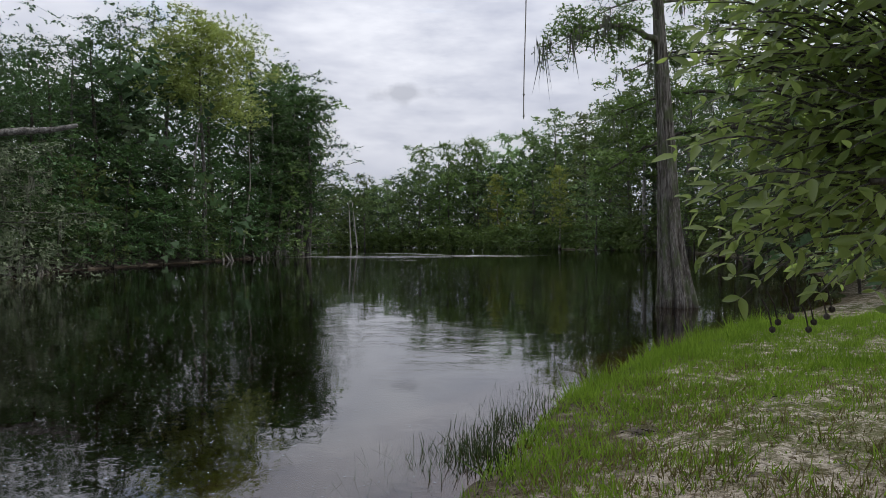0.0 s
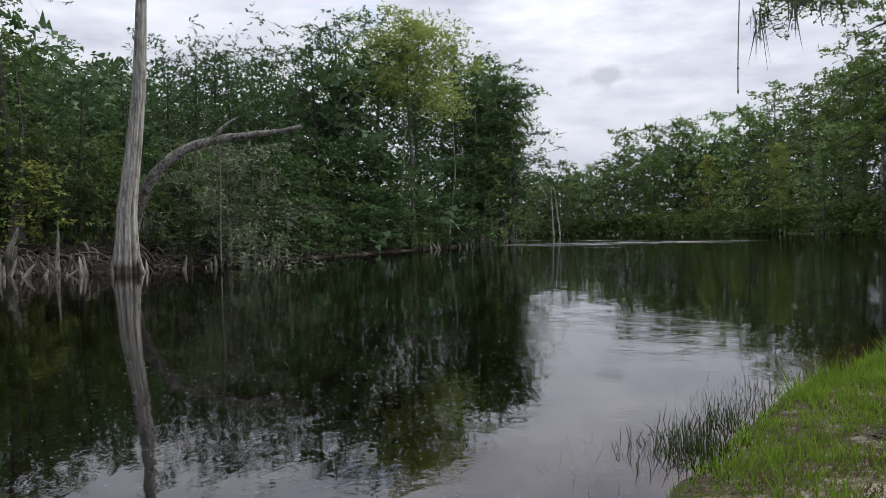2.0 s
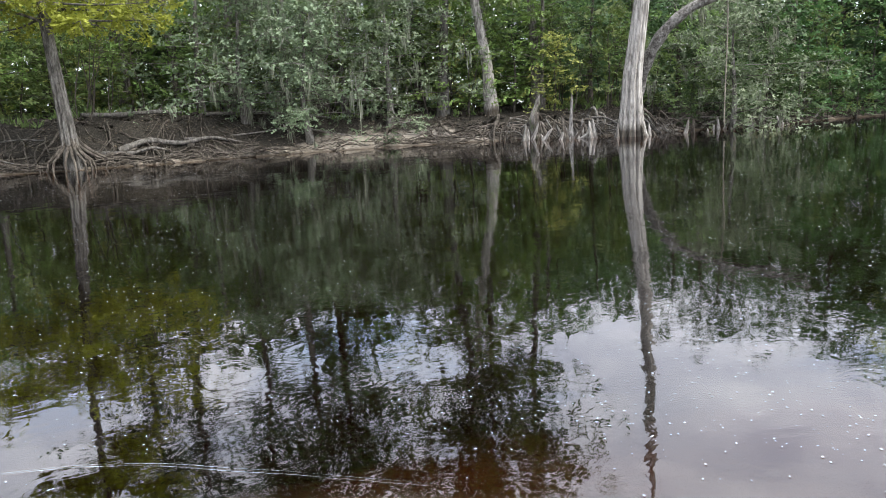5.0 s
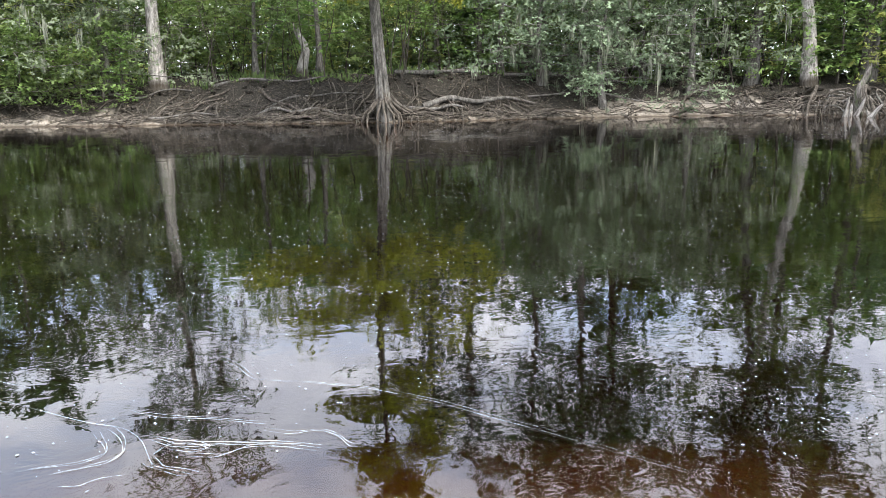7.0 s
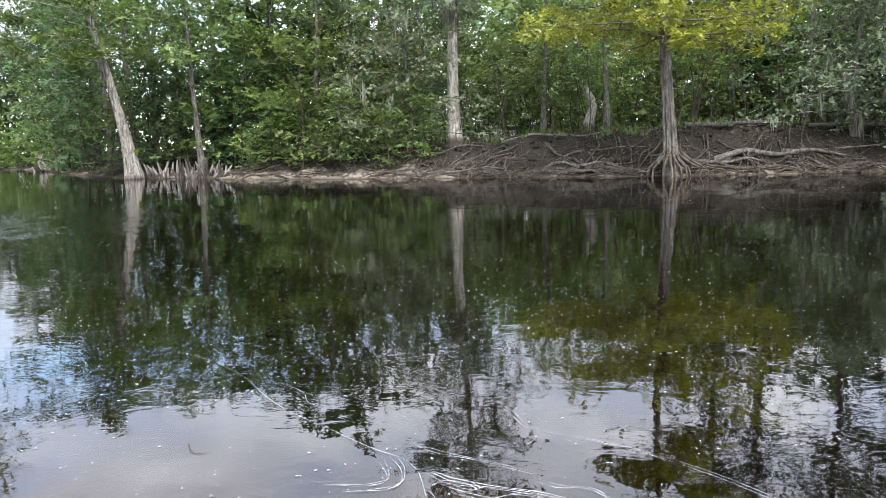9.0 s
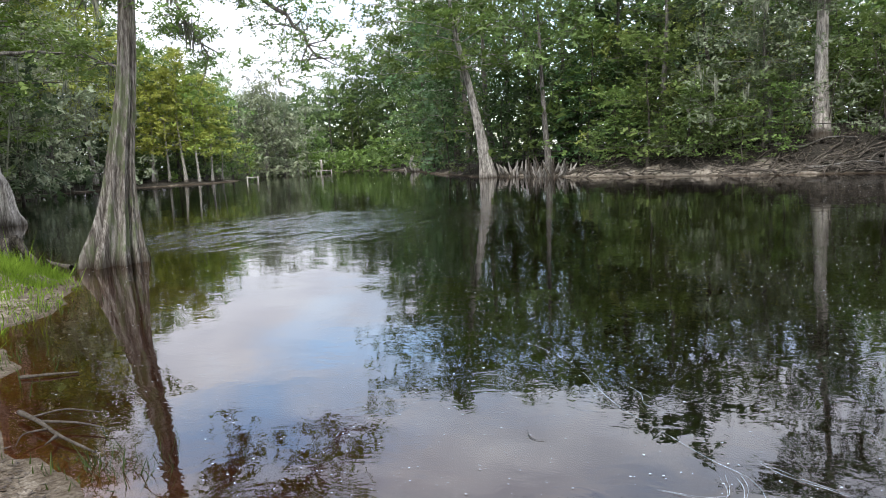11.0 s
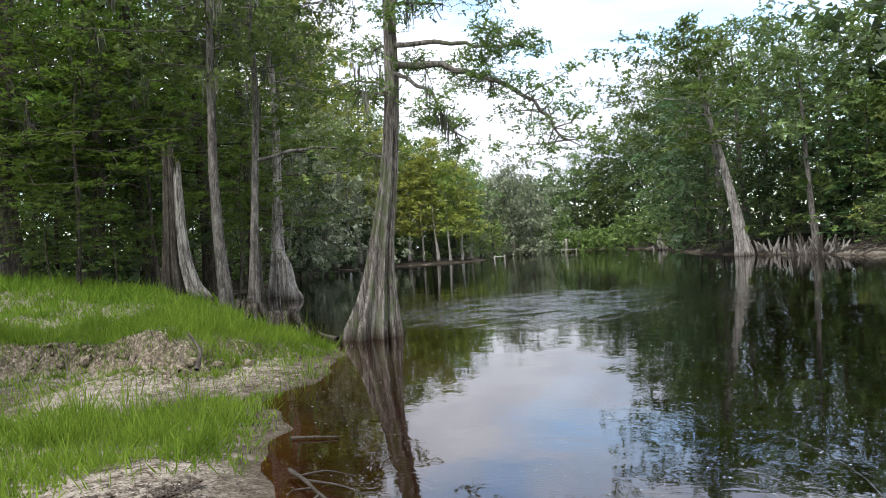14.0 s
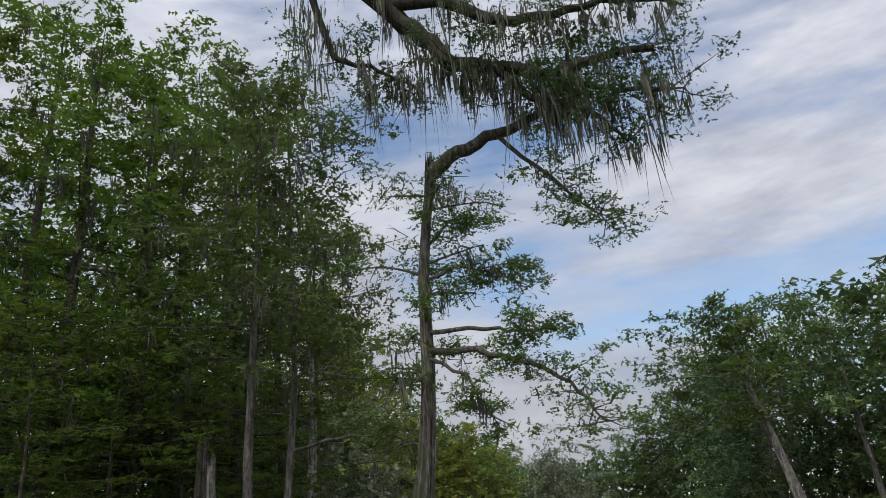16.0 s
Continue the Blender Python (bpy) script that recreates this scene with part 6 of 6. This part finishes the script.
# dark leaf wads, twigs and chips on the sand
debris_nodes = Nodes("wet_litter")
DEBRIS = debris_nodes.surface(debris_nodes.ramp(debris_nodes.noise(25, 4, 0.6, debris_nodes.place()), (0.3, (0.015, 0.011, 0.008)), (0.7, (0.075, 0.055, 0.038))), 0.7, None, 0.4)
for n, (x, y, r) in enumerate([(-2.1, -5.6, 0.10), (-1.8, -4.1, 0.16), (-2.0, -4.7, 0.14), (-1.7, -5.2, 0.08), (-1.9, -5.4, 0.07), (-1.5, -4.4, 0.10), (1.8, 6.7, 0.08), (-1.2, -4.0, 0.12), (-1.65, -3.7, 0.13), (-1.0, -4.8, 0.09), (-1.4, -5.5, 0.11), (-2.2, -5.1, 0.08), (-1.0, -3.3, 0.12), (-0.7, -4.4, 0.09)]):
    k = 110
    P = np.column_stack([frng.normal(0, r, k), frng.normal(0, r * 0.6, k), np.abs(frng.normal(0, 0.014, k)) + 0.004])
    dd = unit(frng.normal(size=(k, 3)) * np.array([1, 1, 0.35]))
    ss = unit(np.cross(dd, np.array([0, 0, 1.0]) + frng.normal(size=(k, 3)) * 0.4))
    ob = tagged(build("leaf_wad", *blades(P, dd, ss, 0.05, 0.022, 0.2), DEBRIS), "dark sodden wad of leaves on the sand", "leaf litter", "leaf wads", "stuff")
    ob.location = (x, y, ground_at(x, y) + 0.004)
TP = np.concatenate([frng.normal((-1.9, -4.4), (0.5, 0.5), (1000, 2)), frng.normal((-2.0, -5.5), (0.25, 0.2), (300, 2)), frng.uniform((-3.2, -6.8), (0.8, -2.5), (1700, 2)), frng.uniform((-8.0, -14.5), (2.5, -9.2), (6500, 2)), frng.uniform((0.2, 4.2), (3.2, 7.5), (600, 2))])
TP = TP[shore(TP) > 0.02]
k = len(TP)
aa = frng.random(k) * 6.283
dd = unit(np.column_stack([np.cos(aa), np.sin(aa), frng.normal(0, 0.12, k)]))
ss = unit(np.cross(dd, np.array([0, 0, 1.0]) + frng.normal(size=(k, 3)) * 0.3))
tagged(build("litter", *blades(np.column_stack([TP, ground_height(TP) + 0.008]), dd, ss, frng.uniform(0.02, 0.10, k), frng.uniform(0.008, 0.022, k), 0.2), DEBRIS), "dark twigs, bark chips and leaves on the sand", "litter", kind="stuff")
# branches in the shallows
make_log("driftwood_branch", "pale forked branch lying in the shallows", [(-3.05, -5.65, 0.05), (-2.97, -5.25, 0.06), (-2.88, -4.9, 0.04), (-2.82, -4.4, 0.02)], 0.02, BARK_PALE, "branch", 0.4, [([(-2.97, -5.25, 0.06), (-3.1, -4.95, 0.05), (-3.12, -4.6, 0.03)], 0.012), ([(-2.93, -5.05, 0.05), (-2.75, -5.1, 0.07), (-2.62, -4.95, 0.05)], 0.009), ([(-3.0, -5.4, 0.06), (-3.2, -5.3, 0.08), (-3.32, -5.05, 0.04)], 0.009), ([(-2.88, -4.9, 0.04), (-2.7, -4.75, 0.06)], 0.015)])
make_log("driftwood_branch", "thin pale stick floating by the grass", [(-3.68, -6.75, 0.02), (-3.85, -6.55, 0.025), (-4.02, -6.38, 0.015)], 0.018, BARK_PALE, "branch")
make_log("driftwood_branch", "grey fallen branch at the point", [(-8.3, -13.0, 0.12), (-8.7, -14.2, 0.10), (-9.3, -15.4, 0.06)], 0.05, ROOT, "branch")
make_log("driftwood_branch", "bent dark root lying in the cut bank", [(-4.35, -10.6, 0.30), (-4.5, -10.75, 0.55), (-4.42, -11.0, 0.82)], 0.04, ROOT, "branch")
make_log("floating_twig", "bent dark twig floating on still water", [(-4.27, -2.0, 0.004), (-4.17, -1.95, 0.005), (-4.12, -1.88, 0.005), (-4.15, -1.82, 0.004)], 0.003, BARK_DARK, "twig")
# roots at the foot of the grassy point
for n, (x, y) in enumerate([(-8.6, -15.5), (-8.9, -16.4), (-9.6, -19.0), (-11.0, -22.6)]):
    stilt_roots(x, y, ground_at(x, y) + 0.02, 7, 0.45, 0.55, 60 + n)

# thin stems in the undergrowth of the opposite bank
srng = np.random.default_rng(44)
SAPLING = [make_tree("sapling", 70 + k, 6.0, 0.035, 0.5, 0.9, 6, 260, 0.16, LEAF_LIME, BARK_DARK, "thin leafy sapling stem in the undergrowth", clump=0.5, flare=1.1, wiggle=0.3, twigs=0, lean=(0.5 * (k - 1), 0.3), hero=True) for k in range(3)]
for k in range(84):
    s = srng.uniform(bank_along(-44, -17), bank_along(-23, 40))
    p = bank_point(s, srng.uniform(4.3, 11))
    m = pose(p[0], p[1], ground_at(*p), 0, 0, srng.uniform(0, 360))
    if k < 3:
        SAPLING[k].matrix_basis = m
    else:
        q = copy_thing(SAPLING[k % 3], m)
        q.scale = (1, 1, srng.uniform(0.6, 1.2))
    tagged(SAPLING[k % 3] if k < 3 else q, group="saplings")

# litter and sticks on the opposite bank, tufts along its top
S0, S1 = bank_along(-46, -20), bank_along(-21, 50)
LP = np.array([bank_point(srng.uniform(S0, S1), srng.uniform(0.1, 6.0)) for _ in range(20000)])
k = len(LP)
aa = srng.random(k) * 6.283
dd = unit(np.column_stack([np.cos(aa), np.sin(aa), srng.normal(0, 0.25, k)]))
ss = unit(np.cross(dd, np.array([0, 0, 1.0]) + srng.normal(size=(k, 3)) * 0.5))
tagged(build("litter", *blades(np.column_stack([LP, ground_height(LP) + 0.02]), dd, ss, srng.uniform(0.06, 0.5, k), srng.uniform(0.02, 0.07, k), 0.2), ROOT), "sticks and dead leaves strewn over the bank", "litter", kind="stuff")
TP = np.array([bank_point(srng.uniform(S0, S1), srng.uniform(4.4, 9.5)) for _ in range(320)])
TP = np.repeat(TP, 16, 0) + srng.normal(0, 0.16, (320 * 16, 2))
k = len(TP)
aa = srng.random(k) * 6.283
tl = srng.gamma(2.0, 0.3, k)
dd = unit(np.column_stack([np.cos(aa) * tl, np.sin(aa) * tl, np.ones(k)]))
ss = unit(np.cross(dd, srng.normal(size=(k, 3))))
tagged(build("ground_plants", *blades(np.column_stack([TP, ground_height(TP)]), dd, ss, srng.uniform(0.15, 0.55, k), srng.uniform(0.04, 0.11, k), 0.2), LEAF_WOOD), "low ferns and seedlings along the bank top", "plants", kind="stuff")

# fine roots and grass hanging from the lip of the cut bank, crumbled soil below it
HR = srng.uniform((-7.5, -15.0), (3.5, -10.2), (30000, 2))
lip = cut_side(HR)
HR = HR[(lip > 0.06) & (lip < 0.30) & (shore(HR) > 0.4)][:1500]
k = len(HR)
aa = srng.random(k) * 6.283
dd = unit(np.column_stack([np.cos(aa) * 0.5, np.sin(aa) * 0.5 + 0.45, -srng.uniform(0.2, 1.2, k)]))
ss = unit(np.cross(dd, srng.normal(size=(k, 3))))
tagged(build("hanging_roots", *blades(np.column_stack([HR, ground_height(HR) + 0.04]), dd, ss, srng.uniform(0.06, 0.32, k), srng.uniform(0.006, 0.018, k), 0.2), ROOT), "fine dead roots hanging from the cut bank", "roots", kind="stuff")
CL = srng.uniform((-7.0, -15.0), (3.5, -9.8), (20000, 2))
face = cut_side(CL)
CL = CL[(face > -0.35) & (face < 0.22) & (shore(CL) > 0.3)][:420]
clod_parts = []
for q in CL:
    s = np.linspace(-1, 1, 4)
    r = 0.012 + srng.gamma(1.5, 0.018)
    clod_parts.append(tube(np.array([q[0], q[1], ground_at(*q)]) + np.outer(s, (srng.normal(0, 0.4) * r, srng.normal(0, 0.4) * r, r * 0.7)), r * np.array([0.5, 1.1, 0.95, 0.35]) * srng.uniform(0.8, 1.2, 4), 5))
tagged(build("soil_clods", *join(clod_parts), GROUND, smooth=False), "crumbled clods of soil on the cut bank", "soil", kind="stuff")
EC = np.array([bank_point(srng.uniform(S0, S1), 5.2 * srng.random() ** 0.8) for _ in range(900)])
lumps = []
for q in EC:
    s = np.linspace(-1, 1, 4)
    r = 0.03 + srng.gamma(1.6, 0.035)
    way = unit(np.array([srng.normal(), srng.normal() * 1.5, 0.15 * srng.normal()]))
    lumps.append(tube(np.array([q[0], q[1], ground_at(*q)]) + np.outer(s, way * r * 1.5), r * np.array([0.4, 0.9, 0.8, 0.3]) * srng.uniform(0.7, 1.2, 4), 5))
tagged(build("soil_clods", *join(lumps), GROUND, smooth=True), "dark lumps of earth and rotten wood on the bank", "soil", kind="stuff")
# fallen leaves, dry and tan, over the opposite bank
leaf_nodes = Nodes("dead_leaf")
DEAD_LEAF = leaf_nodes.surface(leaf_nodes.mix(leaf_nodes.n("ShaderNodeNewGeometry").outputs["Random Per Island"], (0.05, 0.040, 0.028), (0.20, 0.165, 0.12)), 0.85, None, 0.15)
DL = np.array([bank_point(srng.uniform(S0, S1), srng.uniform(0.3, 8.0)) for _ in range(9000)])
k = len(DL)
aa = srng.random(k) * 6.283
dd = unit(np.column_stack([np.cos(aa), np.sin(aa), srng.normal(0, 0.3, k)]))
ss = unit(np.cross(dd, np.array([0, 0, 1.0]) + srng.normal(size=(k, 3)) * 0.5))
tagged(build("fallen_leaves", *blades(np.column_stack([DL, ground_height(DL) + 0.03]), dd, ss, srng.uniform(0.06, 0.20, k), srng.uniform(0.03, 0.09, k), 0.25), DEAD_LEAF), "dry tan fallen leaves strewn over the bank", "leaf litter", kind="stuff")
